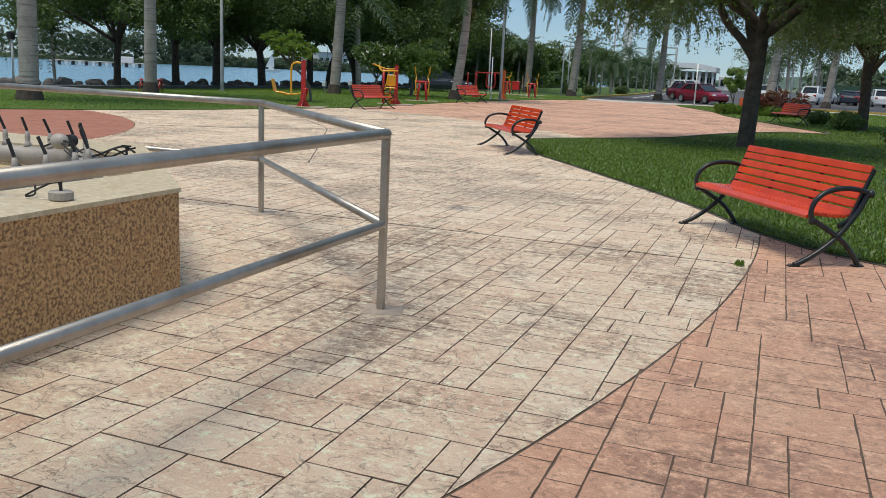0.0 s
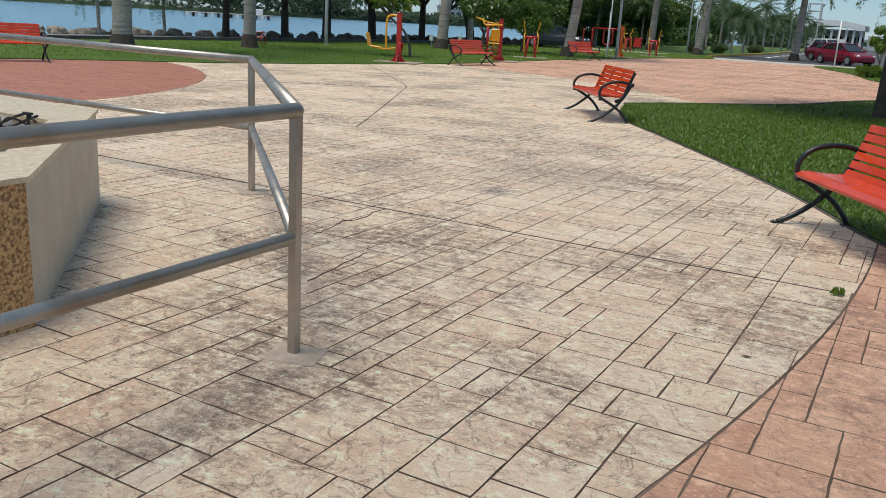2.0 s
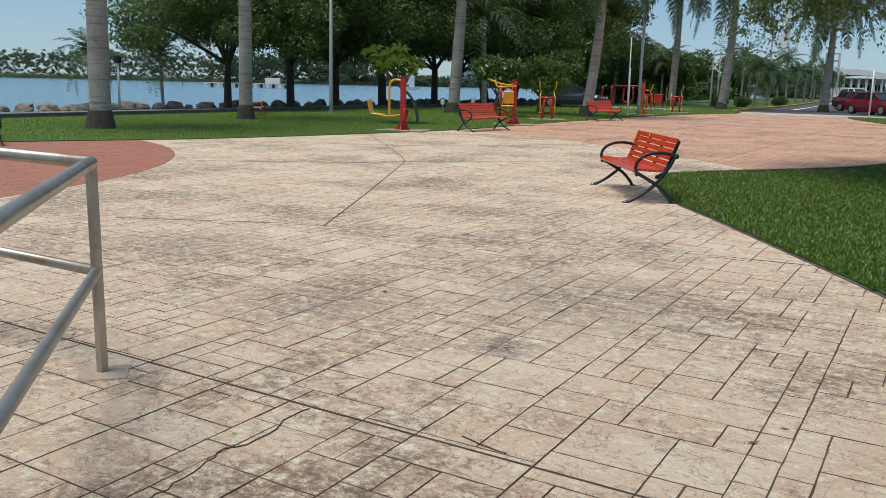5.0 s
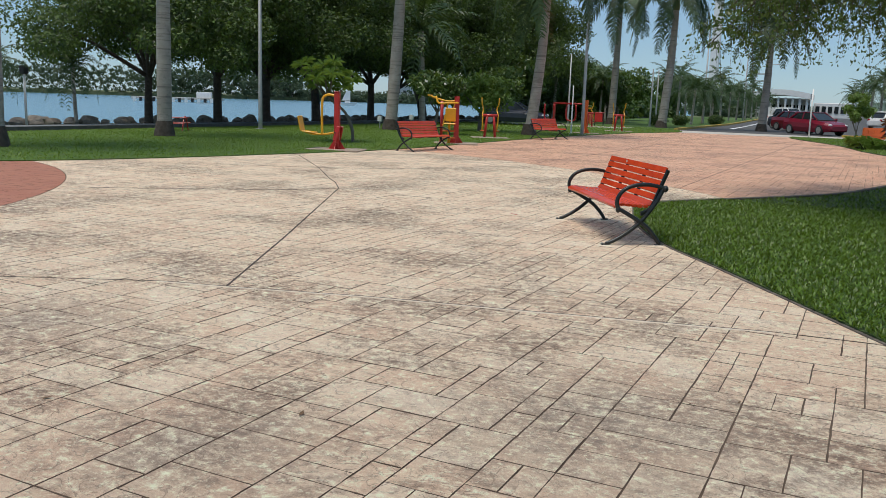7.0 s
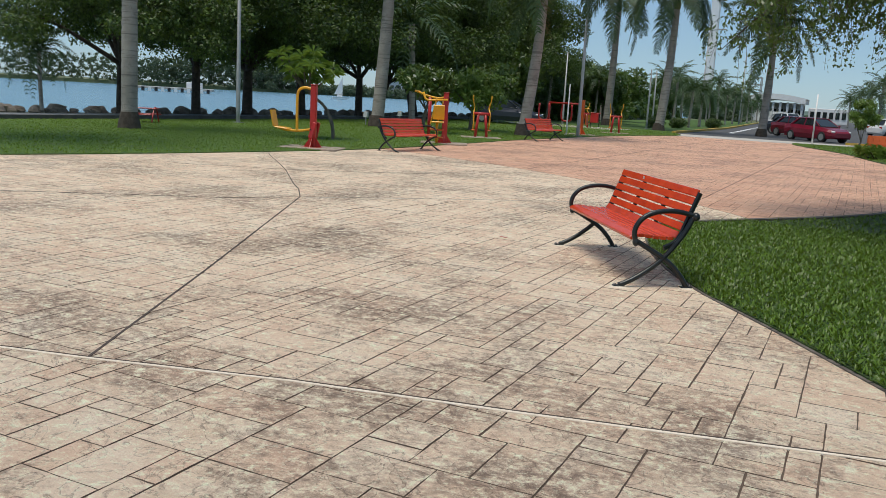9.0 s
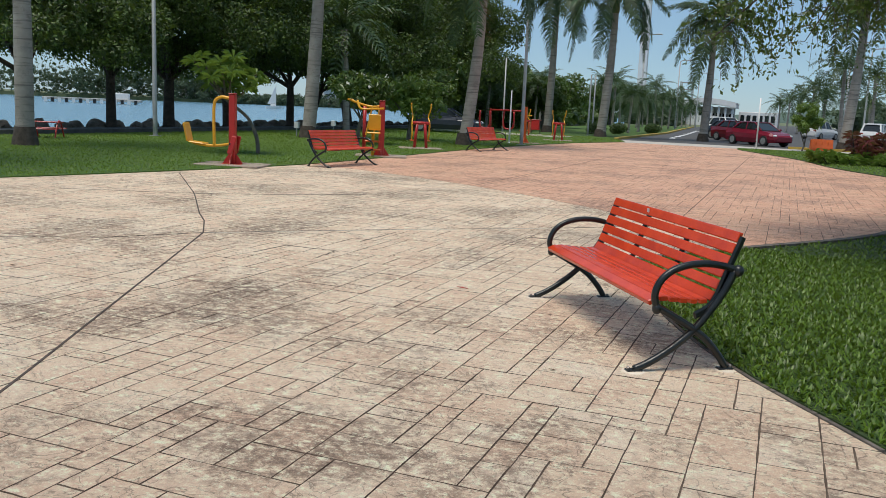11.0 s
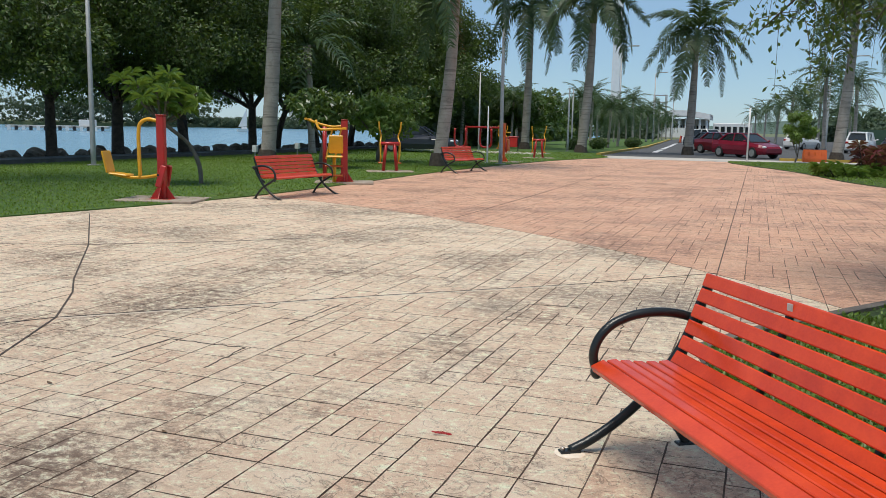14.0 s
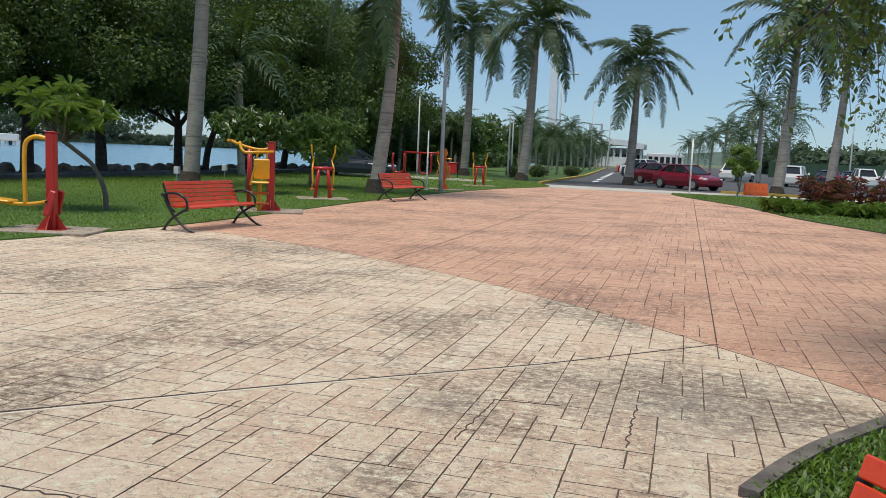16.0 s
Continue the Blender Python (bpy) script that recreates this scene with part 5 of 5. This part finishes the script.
for x, y in [(-14.6, 130.0), (-13.0, 138.0), (-11.0, 140.0)]:
    cone = thing("traffic_cone", "small orange traffic cone on the far road", "traffic cone", "traffic cones", pose(x, y, 0.0))
    part("body", Shape().lathe([(0.25, 0.04), (0.2, 0.05), (0.05, 0.9), (0.03, 0.95)], sides=10), GYM_ORANGE, cone)
    part("foot", Shape().box((0.55, 0.55, 0.05), (0, 0, 0.025)), BLACK, cone)


# ---- farther palms ----
def build_small_palm(label, height, seed, name="feather_palm"):
    rng = random.Random(seed)
    palm = thing(name, label, "palm tree", "feather palms")
    part("trunk", Shape().tube(curve([(0, 0, -0.05), (0.08, 0, height * 0.5), (0.15, 0.05, height)], 5), [0.15] + [0.11] * 10, 8), BARK_PALM, palm, smooth=True)
    crown = Shape()
    head = Vector((0.15, 0.05, height))
    for k in range(17):
        up = 1 - k / 16
        f = frond_shape(2.3, 20, 0.4 + 1.2 * (1 - up), 0.075, seed * 50 + k)
        m = Matrix.Translation(head) @ pose(0, 0, 0, 0, 0, math.degrees(2.399 * k)) @ pose(0, 0, 0, rng.uniform(-10, 10), -60 * up ** 1.3 + 15 * (1 - up), 0)
        crown.add([m @ Vector(p) for p in f.v], f.f)
    part("crown", crown, LEAF_PALM, palm)
    return palm


S1 = build_small_palm("bushy feather palm in the row along the road", 3.2, 81)
S2 = build_small_palm("bushy feather palm in the row along the road", 4.2, 82)
S1.matrix_basis, S2.matrix_basis = pose(-16.6, 84.0, 0), pose(-19.8, 88.0, 0, 0, 0, 80)
spots = [(-16.9, 91.0), (-20.3, 96.0), (-17.3, 99.0), (-17.7, 107.0), (-21.0, 104.0), (-18.1, 116.0), (-18.6, 126.0), (-21.5, 118.0), (-19.0, 138.0), (-19.6, 150.0), (-20.6, 165.0), (-21.6, 182.0), (-22.5, 200.0), (-23.2, 78.0), (-26.0, 74.0), (-25.0, 86.0), (-22.6, 130.0),
         (0.4, 94.0), (-0.6, 107.0), (-1.6, 120.0), (-2.8, 136.0), (-4.2, 152.0), (-5.6, 172.0), (3.4, 100.0), (4.4, 116.0), (2.2, 132.0)]
for k, (x, y) in enumerate(spots):
    o = copy_thing((S1, S2)[k % 2], pose(x, y, 0, 0, 0, 53 * k))
    s = 1.0 + 0.16 * math.sin(k * 2.3) + (0.35 if x > -6 else 0.0)
    o.scale = (s, s, s)
for x, y, s in [(-32.6, 32.0, 0.74), (-32.6, 28.2, 0.72), (-26.5, 52.0, 1.7)]:
    o = copy_thing(S1, pose(x, y, 0, 0, 0, 31 * y))
    o.scale = (s, s, s)
    tagged(o, "young coconut palm beside the shore rocks")


# ---- shore, far side and buildings ----
def build_rocks():
    rng = random.Random(17)
    rock_meshes = [Shape().blob((0, 0, 0), (0.55, 0.45, 0.34), k, 0.5).mesh("shore_rock", ROCK) for k in range(6)]
    for k in range(120):
        o = tagged(new("shore_rock", rock_meshes[k % 6]), "rough grey-brown boulder on the shore", "rock", "shore rocks")
        s = rng.uniform(0.4, 0.95)
        o.matrix_basis = pose(-33.0 + rng.uniform(-0.5, 0.7), 14 + k * 0.62, 0.0, rng.uniform(-15, 15), rng.uniform(-15, 15), rng.uniform(0, 360)) @ Matrix.Scale(s, 4)


build_rocks()


def far_wood(name, label, line, depth, height, count, size, seed, material=None):
    """A belt of far trees as one mass of leaf clumps."""
    rng = random.Random(seed)
    s = Shape()
    total = len(line) - 1
    for _ in range(count):
        f = rng.uniform(0, total - 1e-6)
        i = int(f)
        x = line[i][0] + (line[i + 1][0] - line[i][0]) * (f - i) + rng.uniform(-depth, depth)
        y = line[i][1] + (line[i + 1][1] - line[i][1]) * (f - i) + rng.uniform(-depth, depth)
        top = height * (0.62 + 0.38 * noise.noise(Vector((f * 7.0, seed, 0))) + 0.20 * noise.noise(Vector((f * 31.0, seed, 3))))
        z = -1.0 + top * rng.random() ** 0.7
        s.blob((x, y, z), (size * rng.uniform(0.4, 0.7), size * rng.uniform(0.4, 0.7), size * rng.uniform(0.3, 0.6)), rng.uniform(0, 99), 0.9, 4, 6)
        leaf_cloud(s, rng, (x, y, z), (size * 1.3, size * 1.3, size * 0.95), 16, size * 0.34)
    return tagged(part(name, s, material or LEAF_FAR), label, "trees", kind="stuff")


structure("far_shore", Shape().prism([(-700, 150), (-330, 330), (-235, 460), (-160, 720), (-33.6, 1500), (-300, 2400), (-1500, 1800)], -1.4, 0.3), EARTH, "low far shore across the harbour", "ground")
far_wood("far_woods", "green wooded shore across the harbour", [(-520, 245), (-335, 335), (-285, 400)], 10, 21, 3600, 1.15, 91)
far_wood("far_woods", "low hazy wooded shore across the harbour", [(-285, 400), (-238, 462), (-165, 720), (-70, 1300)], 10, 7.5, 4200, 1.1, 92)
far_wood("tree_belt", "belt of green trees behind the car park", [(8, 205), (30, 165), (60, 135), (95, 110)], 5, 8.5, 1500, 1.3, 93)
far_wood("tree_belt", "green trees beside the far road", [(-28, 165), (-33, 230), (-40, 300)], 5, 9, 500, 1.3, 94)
far_wood("tree_belt", "dense shrubs behind the lawn", [(-27.5, 76), (-30, 100), (-31, 140)], 2.5, 6, 420, 0.9, 95, LEAF_TREE)
hill = Shape()
for i in range(25):
    x = -200 + i * 45
    hill.v += [(x, 1500, -2), (x, 1560, 34 * max(0.05, math.sin(math.pi * i / 24)) * (1 + 0.25 * noise.noise(Vector((i * 0.6, 2, 1))))), (x, 1700, -2)]
hill.f = [(i * 3 + k, i * 3 + 3 + k, i * 3 + 4 + k, i * 3 + 1 + k) for i in range(24) for k in (0, 1)]
structure("backdrop", hill, surface("wooded_hill", (0.07, 0.11, 0.09), (0.10, 0.14, 0.11), 0.02, 0.95, bump=0.0, fine=0.1), "low blue-green wooded hill far away")


def build_terminal():
    t = thing("terminal_building", "low white building with curved canopy roof on columns", "building")
    roof = Shape()
    for i in range(13):
        x = -30 + 14 * i / 12
        z = 5.6 + 0.9 * math.sin(math.pi * i / 12)
        roof.v += [(x, 226, z), (x, 240, z), (x, 226, z - 1.3), (x, 240, z - 1.3)]
    for i in range(12):
        a, b = i * 4, i * 4 + 4
        roof.f += [(a, b, b + 1, a + 1), (a + 2, a + 3, b + 3, b + 2), (a, a + 2, b + 2, b), (a + 1, b + 1, b + 3, a + 3)]
    part("roof", roof, WHITE, t, "white curved canopy roof")
    for i in range(9):
        part("column", Shape().box((0.5, 0.5, 4.6), (-29.5 + 1.6 * i, 227, 2.3)), WHITE, t)
    for i in range(8):
        part("wall", Shape().box((1.6, 0.3, 4.6), (-28.7 + 1.6 * i, 238, 2.3)), WHITE, t)
        part("window", Shape().box((1.2, 0.1, 1.2), (-28.7 + 1.6 * i, 237.8, 2.4)), GLASS, t)
    part("gate_wall", Shape().box((11.0, 0.3, 2.3), (-25.0, 222, 1.15)), WHITE, t)
    part("annex", Shape().box((9.0, 8.0, 3.6), (-11.0, 236, 1.8), 0.1), WHITE, t)
    for i in range(6):
        part("annex_window", Shape().box((0.9, 0.1, 1.6), (-14.6 + 1.4 * i, 231.9, 2.0)), GLASS, t)


build_terminal()
tower = thing("white_tower", "tall slender white monument tower far beyond the palms", "tower")
part("shaft", Shape().tube([(-39.5, 232, -0.5), (-39.5, 232, 62)], [1.5, 1.2], 4), WHITE, tower)
part("plinth", Shape().box((6, 6, 2.0), (-39.5, 232, 1.0), 0.1), WHITE, tower)
gantry = thing("steel_gantry", "grey steel lattice gantry behind the terminal roof", "gantry")
for x in (-31.5, -28.5):
    for y in (246, 249):
        part("upright", Shape().box((0.25, 0.25, 11), (x, y, 5.5)), POLE_GREY, gantry)
for z in (7.0, 9.0, 10.8):
    part("beam", Shape().box((3.3, 0.2, 0.2), (-30, 246, z)), POLE_GREY, gantry)
    part("beam", Shape().box((3.3, 0.2, 0.2), (-30, 249, z)), POLE_GREY, gantry)
barge = thing("striped_jetty", "low jetty with black and white striped side across the water", "jetty")
part("deck", Shape().box((24.0, 5.0, 0.6), (0, 0, 0.2), 0.05), CONCRETE, barge)
for k in range(14):
    part("stripe", Shape().box((0.8, 0.12, 1.3), (-11.2 + 1.7 * k, -2.6, -0.3)), BLACK if k % 2 else WHITE, barge)
part("cabin", Shape().box((4, 2.5, 1.6), (7, 0, 1.3), 0.1), WHITE, barge)
barge.matrix_basis = pose(-174.54, 186.48, -0.6, 0, 0, 35)
# White dulled by distance haze in the base colour.
hut = surface("hazy_white_wall", (0.62, 0.62, 0.60), (0.55, 0.55, 0.54), 0.3, 0.8)
for k, (x, y, w, h) in enumerate([(-250, 452, 20, 9), (-232, 500, 26, 7), (-210, 580, 30, 10), (-190, 660, 24, 8), (-300, 392, 18, 8)]):
    b = thing("waterfront_building", "pale low building on the far shore", "building", "waterfront buildings", pose(x, y, 0, 0, 0, 60))
    part("wall", Shape().box((w, 8, h), (0, 0, h / 2)), hut, b)
    part("roof", Shape().box((w + 1, 9, 0.5), (0, 0, h + 0.25)), CONCRETE, b)
    for i in range(5):
        part("window", Shape().box((w / 10, 0.3, 1.6), (-w / 2 + w * (i + 0.5) / 5, -4.0, h * 0.6)), GLASS, b)
for k, (x, y, a) in enumerate([(-95, 260, 20), (-110, 300, 70), (-160, 250, 40), (-80, 330, 10)]):
    boat = thing("sailing_boat", "small white boat moored in the harbour", "boat", "moored boats", pose(x, y, -1.25, 0, 0, a))
    part("hull", loft([(-2.6, 0.7, 0.8, 0.0, 0.3, 0.7), (0, 0.9, 1.0, -0.1, 0.3, 0.75), (2.0, 0.6, 0.7, 0.0, 0.4, 0.85), (3.0, 0.05, 0.08, 0.5, 0.7, 0.95)]), WHITE, boat)
    part("cabin", Shape().box((1.6, 1.1, 0.7), (-0.4, 0, 1.1), 0.08), WHITE, boat)
    part("mast", Shape().tube([(0.5, 0, 0.7), (0.5, 0, 8.0)], 0.06, 6), WHITE, boat)
    part("sail", Shape().add([(0.42, -0.03, 1.6), (-2.2, -0.03, 1.5), (0.42, -0.03, 7.2), (0.42, 0.03, 1.6), (-2.2, 0.03, 1.5), (0.42, 0.03, 7.2)], [(0, 1, 2), (5, 4, 3), (0, 3, 4, 1), (1, 4, 5, 2), (2, 5, 3, 0)]), WHITE, boat)
fence = structure("fence_green", ribbon([(6, 150), (30, 128), (60, 112), (95, 96)], 0.08, -0.05, 2.2, Shape()), surface("green_mesh_fence", (0.03, 0.075, 0.045), (0.045, 0.09, 0.055), 0.8, 0.8), "dark green mesh fence behind the car park", "fence")


# ---- grass and litter ----
def blades(name, label, points, length, width, seed, material, lift=0.02):
    """One mesh of grass blades, each a folded leaf, as stuff."""
    r = np.random.RandomState(seed)
    n = len(points)
    p = np.column_stack([points, np.full(n, lift - 0.005)])
    a = r.uniform(0, 2 * np.pi, n)
    ln = length * r.uniform(0.5, 1.25, n)
    tilt = r.uniform(0.25, 1.25, n)
    out = np.column_stack([np.cos(a) * np.sin(tilt), np.sin(a) * np.sin(tilt), np.cos(tilt)])
    side = np.column_stack([-np.sin(a), np.cos(a), np.zeros(n)]) * (width * r.uniform(0.7, 1.3, n))[:, None]
    mid = p + out * (ln * 0.55)[:, None]
    tip = p + out * ln[:, None] + np.column_stack([np.cos(a), np.sin(a), -0.6 * np.ones(n)]) * (0.18 * ln)[:, None]
    v = np.stack([p - side * 0.4, p + side * 0.4, mid + side, mid - side, tip], 1).reshape(-1, 3)
    k = np.arange(n)[:, None] * 5
    me = bpy.data.meshes.new(name)
    me.vertices.add(n * 5)
    me.vertices.foreach_set("co", v.ravel())
    loops = np.hstack([k + np.array([0, 1, 2, 3]), k + np.array([3, 2, 4])]).ravel()
    me.loops.add(len(loops))
    me.loops.foreach_set("vertex_index", loops)
    me.polygons.add(n * 2)
    me.polygons.foreach_set("loop_start", np.column_stack([np.arange(n) * 7, np.arange(n) * 7 + 4]).ravel())
    me.materials.append(material)
    me.update(calc_edges=True)
    return tagged(new(name, me), label, "grass", kind="stuff")


def scatter(poly, box, count, seed):
    r = random.Random(seed)
    pts = []
    while len(pts) < count:
        x, y = r.uniform(box[0], box[1]), r.uniform(box[2], box[3])
        if inside(x, y, poly):
            pts.append((x, y))
    return np.array(pts)


blades("grass_near", "dense broad-bladed lawn grass beside the benches", scatter(LAWN_R, (-5.2, 1.5, 7.0, 20.5), 130000, 1), 0.065, 0.0065, 1, GRASS_SHADED)
blades("grass_shade", "lawn grass under the shade tree", scatter(LAWN_R, (-5.2, 6.0, 12.0, 33.0), 70000, 2), 0.06, 0.011, 2, GRASS_SHADED)
blades("grass_right", "lawn grass beside the car park", scatter(LAWN_R, (-6.5, 6.0, 33.0, 59.0), 36000, 3), 0.06, 0.018, 3, GRASS)
blades("grass_left", "lawn grass between plaza and promenade", scatter(LAWN_L, (-28.2, -14.0, 10.0, 44.0), 120000, 4), 0.055, 0.011, 4, GRASS)
blades("grass_far", "lawn grass beyond the gym machines", scatter(LAWN_L, (-27.8, -12.6, 40.0, 66.0), 30000, 5), 0.07, 0.02, 5, GRASS)


def build_litter():
    rng = random.Random(23)
    leaf = Shape().add([(-0.03, 0, 0.004), (0, 0.012, 0.001), (0.03, 0, 0.006), (0, -0.012, 0.001), (0, 0, 0.0)], [(0, 4, 1), (4, 2, 1), (0, 3, 4), (3, 2, 4)]).mesh("fallen_leaf", surface("dry_leaf", (0.10, 0.055, 0.03), (0.20, 0.12, 0.06), 20.0, 0.9, bump=0.0))
    for _ in range(70):
        while True:
            x, y = rng.uniform(-12, 0.5), rng.uniform(2.5, 26)
            if inside(x, y, PLAZA) and not inside(x, y, octagon(3.4)):
                break
        o = tagged(new("fallen_leaf", leaf), "small dry brown leaf lying on the paving", "leaf", "fallen leaves")
        o.matrix_basis = pose(x, y, 0.005, rng.uniform(-8, 8), rng.uniform(-8, 8), rng.uniform(0, 360)) @ Matrix.Scale(rng.uniform(0.5, 1.1), 4)


build_litter()


ribbon_red = thing("red_ribbon", "small crumpled red plastic ribbon on the paving", "litter", at=pose(-6.32, 16.72, 0.0) @ Matrix.Scale(0.55, 4))
part("strand", Shape().tube(curve([(0.06 * math.cos(k * 1.9) * (1 + 0.1 * k), 0.05 * math.sin(k * 2.3), 0.008 + 0.012 * (k % 3)) for k in range(9)], 4), 0.004, 5), GYM_RED, ribbon_red)
weed = thing("small_weed", "small green weed growing in the paving joint", "plant", at=pose(-0.17, 7.28, 0.0))
_w = Shape()
rosette(_w, random.Random(3), Vector((0, 0, 0.01)), Vector((0, 0, 1)), 12, 0.055, 0.009)
part("leaves", _w, LEAF_LIGHT, weed)


# ---- paving stones ----
def clip(poly, px, py, nx, ny):
    """The part of a convex polygon on the side of the line through (px, py) that (nx, ny) points away from."""
    out = []
    for i in range(len(poly)):
        a, b = poly[i], poly[(i + 1) % len(poly)]
        da, db = (a[0] - px) * nx + (a[1] - py) * ny, (b[0] - px) * nx + (b[1] - py) * ny
        if da <= 0:
            out.append(a)
        if (da < 0 < db) or (db < 0 < da):
            t = da / (da - db)
            out.append((a[0] + (b[0] - a[0]) * t, a[1] + (b[1] - a[1]) * t))
    return out


def ragged(poly, rng):
    """The same outline with a wavering point or two on each long side."""
    out = []
    for i in range(len(poly)):
        a, b = poly[i], poly[(i + 1) % len(poly)]
        length = math.hypot(b[0] - a[0], b[1] - a[1])
        out.append(a)
        n = 5 if length > 0.3 else 3 if length > 0.1 else 0
        for k in range(n):
            t = (k + 1) / (n + 1) + rng.uniform(-0.04, 0.04)
            s = rng.uniform(-0.0018, 0.0020) / length
            out.append((a[0] + (b[0] - a[0]) * t + (b[1] - a[1]) * s, a[1] + (b[1] - a[1]) * t - (b[0] - a[0]) * s))
    return out


def area(poly):
    return abs(sum(poly[i - 1][0] * poly[i][1] - poly[i][0] * poly[i - 1][1] for i in range(len(poly)))) / 2


def ashlar(x0, y0, nx, ny, unit, rng):
    """Fills a grid with rectangles of mixed sizes."""
    taken = np.zeros((nx, ny), bool)
    sizes = [(3, 3), (2, 3), (3, 2), (3, 2), (2, 2), (2, 2), (2, 3), (1, 2), (2, 1), (4, 2)]
    for j in range(ny):
        for i in range(nx):
            if taken[i, j]:
                continue
            rng.shuffle(sizes)
            for w, h in sizes + [(1, 1)]:
                if i + w <= nx and j + h <= ny and not taken[i:i + w, j:j + h].any():
                    break
            taken[i:i + w, j:j + h] = True
            yield x0 + i * unit, y0 + j * unit, w * unit, h * unit


def lay_paving():
    rng = random.Random(11)
    fields = {"beige": Shape(), "red": Shape(), "brick": Shape()}
    singles = []
    gap = 0.0031
    ring = octagon(2.95)
    for x, y, w, h in ashlar(-19.0, -1.0, 212, 430, 0.14, rng):
        cx, cy = x + w / 2, y + h / 2
        if not inside(cx, cy, PLAZA) and not any(inside(px, py, PLAZA) for px in (x, x + w) for py in (y, y + h)):
            continue
        if inside(cx, cy, ring):
            continue
        j = lambda: rng.uniform(-0.0012, 0.0012)
        g1, g2, g3, g4 = (gap * rng.choice((0.6, 0.8, 1.0, 1.15)) for _ in range(4))
        poly = [(x + g1 + j(), y + g2 + j()), (x + w - g3 + j(), y + g2 + j()), (x + w - g3 + j(), y + h - g4 + j()), (x + g1 + j(), y + h - g4 + j())]
        dx, dy = cx - CENTRE[0], cy - CENTRE[1]
        d = math.hypot(dx, dy)
        nx, ny = dx / d, dy / d
        pieces = []
        for radius, inner, outer in ((R_RED, "brick", "beige"), (R_BEIGE, "beige", "red")):
            if abs(d - radius) < 0.6:
                px, py = CENTRE[0] + nx * radius, CENTRE[1] + ny * radius
                pieces = [(inner, clip(poly, px - nx * 0.006, py - ny * 0.006, nx, ny)), (outer, clip(poly, px + nx * 0.006, py + ny * 0.006, -nx, -ny))]
        if not pieces:
            pieces = [("brick" if d < R_RED else "beige" if d < R_BEIGE else "red", poly)]
        for field, shape in pieces:
            if len(shape) >= 3 and area(shape) > 0.002:
                shape = ragged(shape, rng)
                top = rng.uniform(-0.0006, 0.0012)
                near = min(math.hypot(cx - px, cy - py) for px, py in ((-0.9, 4.2), (-2.2, 6.8), (-4.3, 10.5)))
                if near < 1.75 and len(singles) < 298:
                    singles.append((field, shape, top))
                else:
                    fields[field].prism(shape, -0.006, top, 0.0014)
    mats = {"beige": BEIGE, "red": RED, "brick": BRICK_RED}

    def dirty_sides(me):
        """The flanks of the stones carry the joints' dirt."""
        me.materials.append(GROUT)
        n = np.empty(len(me.polygons) * 3, np.float32)
        me.polygons.foreach_get("normal", n)
        me.polygons.foreach_set("material_index", (np.abs(n[2::3]) < 0.93).astype(np.int32))
        me.update()

    for field, shape in fields.items():
        o = part("paving_field", shape, mats[field], slab, {"beige": "beige stamped stones", "red": "terracotta stamped stones", "brick": "red circle paving"}[field])
        tagged(o, kind="stuff")
        dirty_sides(o.data)
    for field, shape, top in singles:
        dirty_sides(part("paving_stone", Shape().prism(shape, -0.006, top, 0.0014), mats[field], slab).data)


lay_paving()
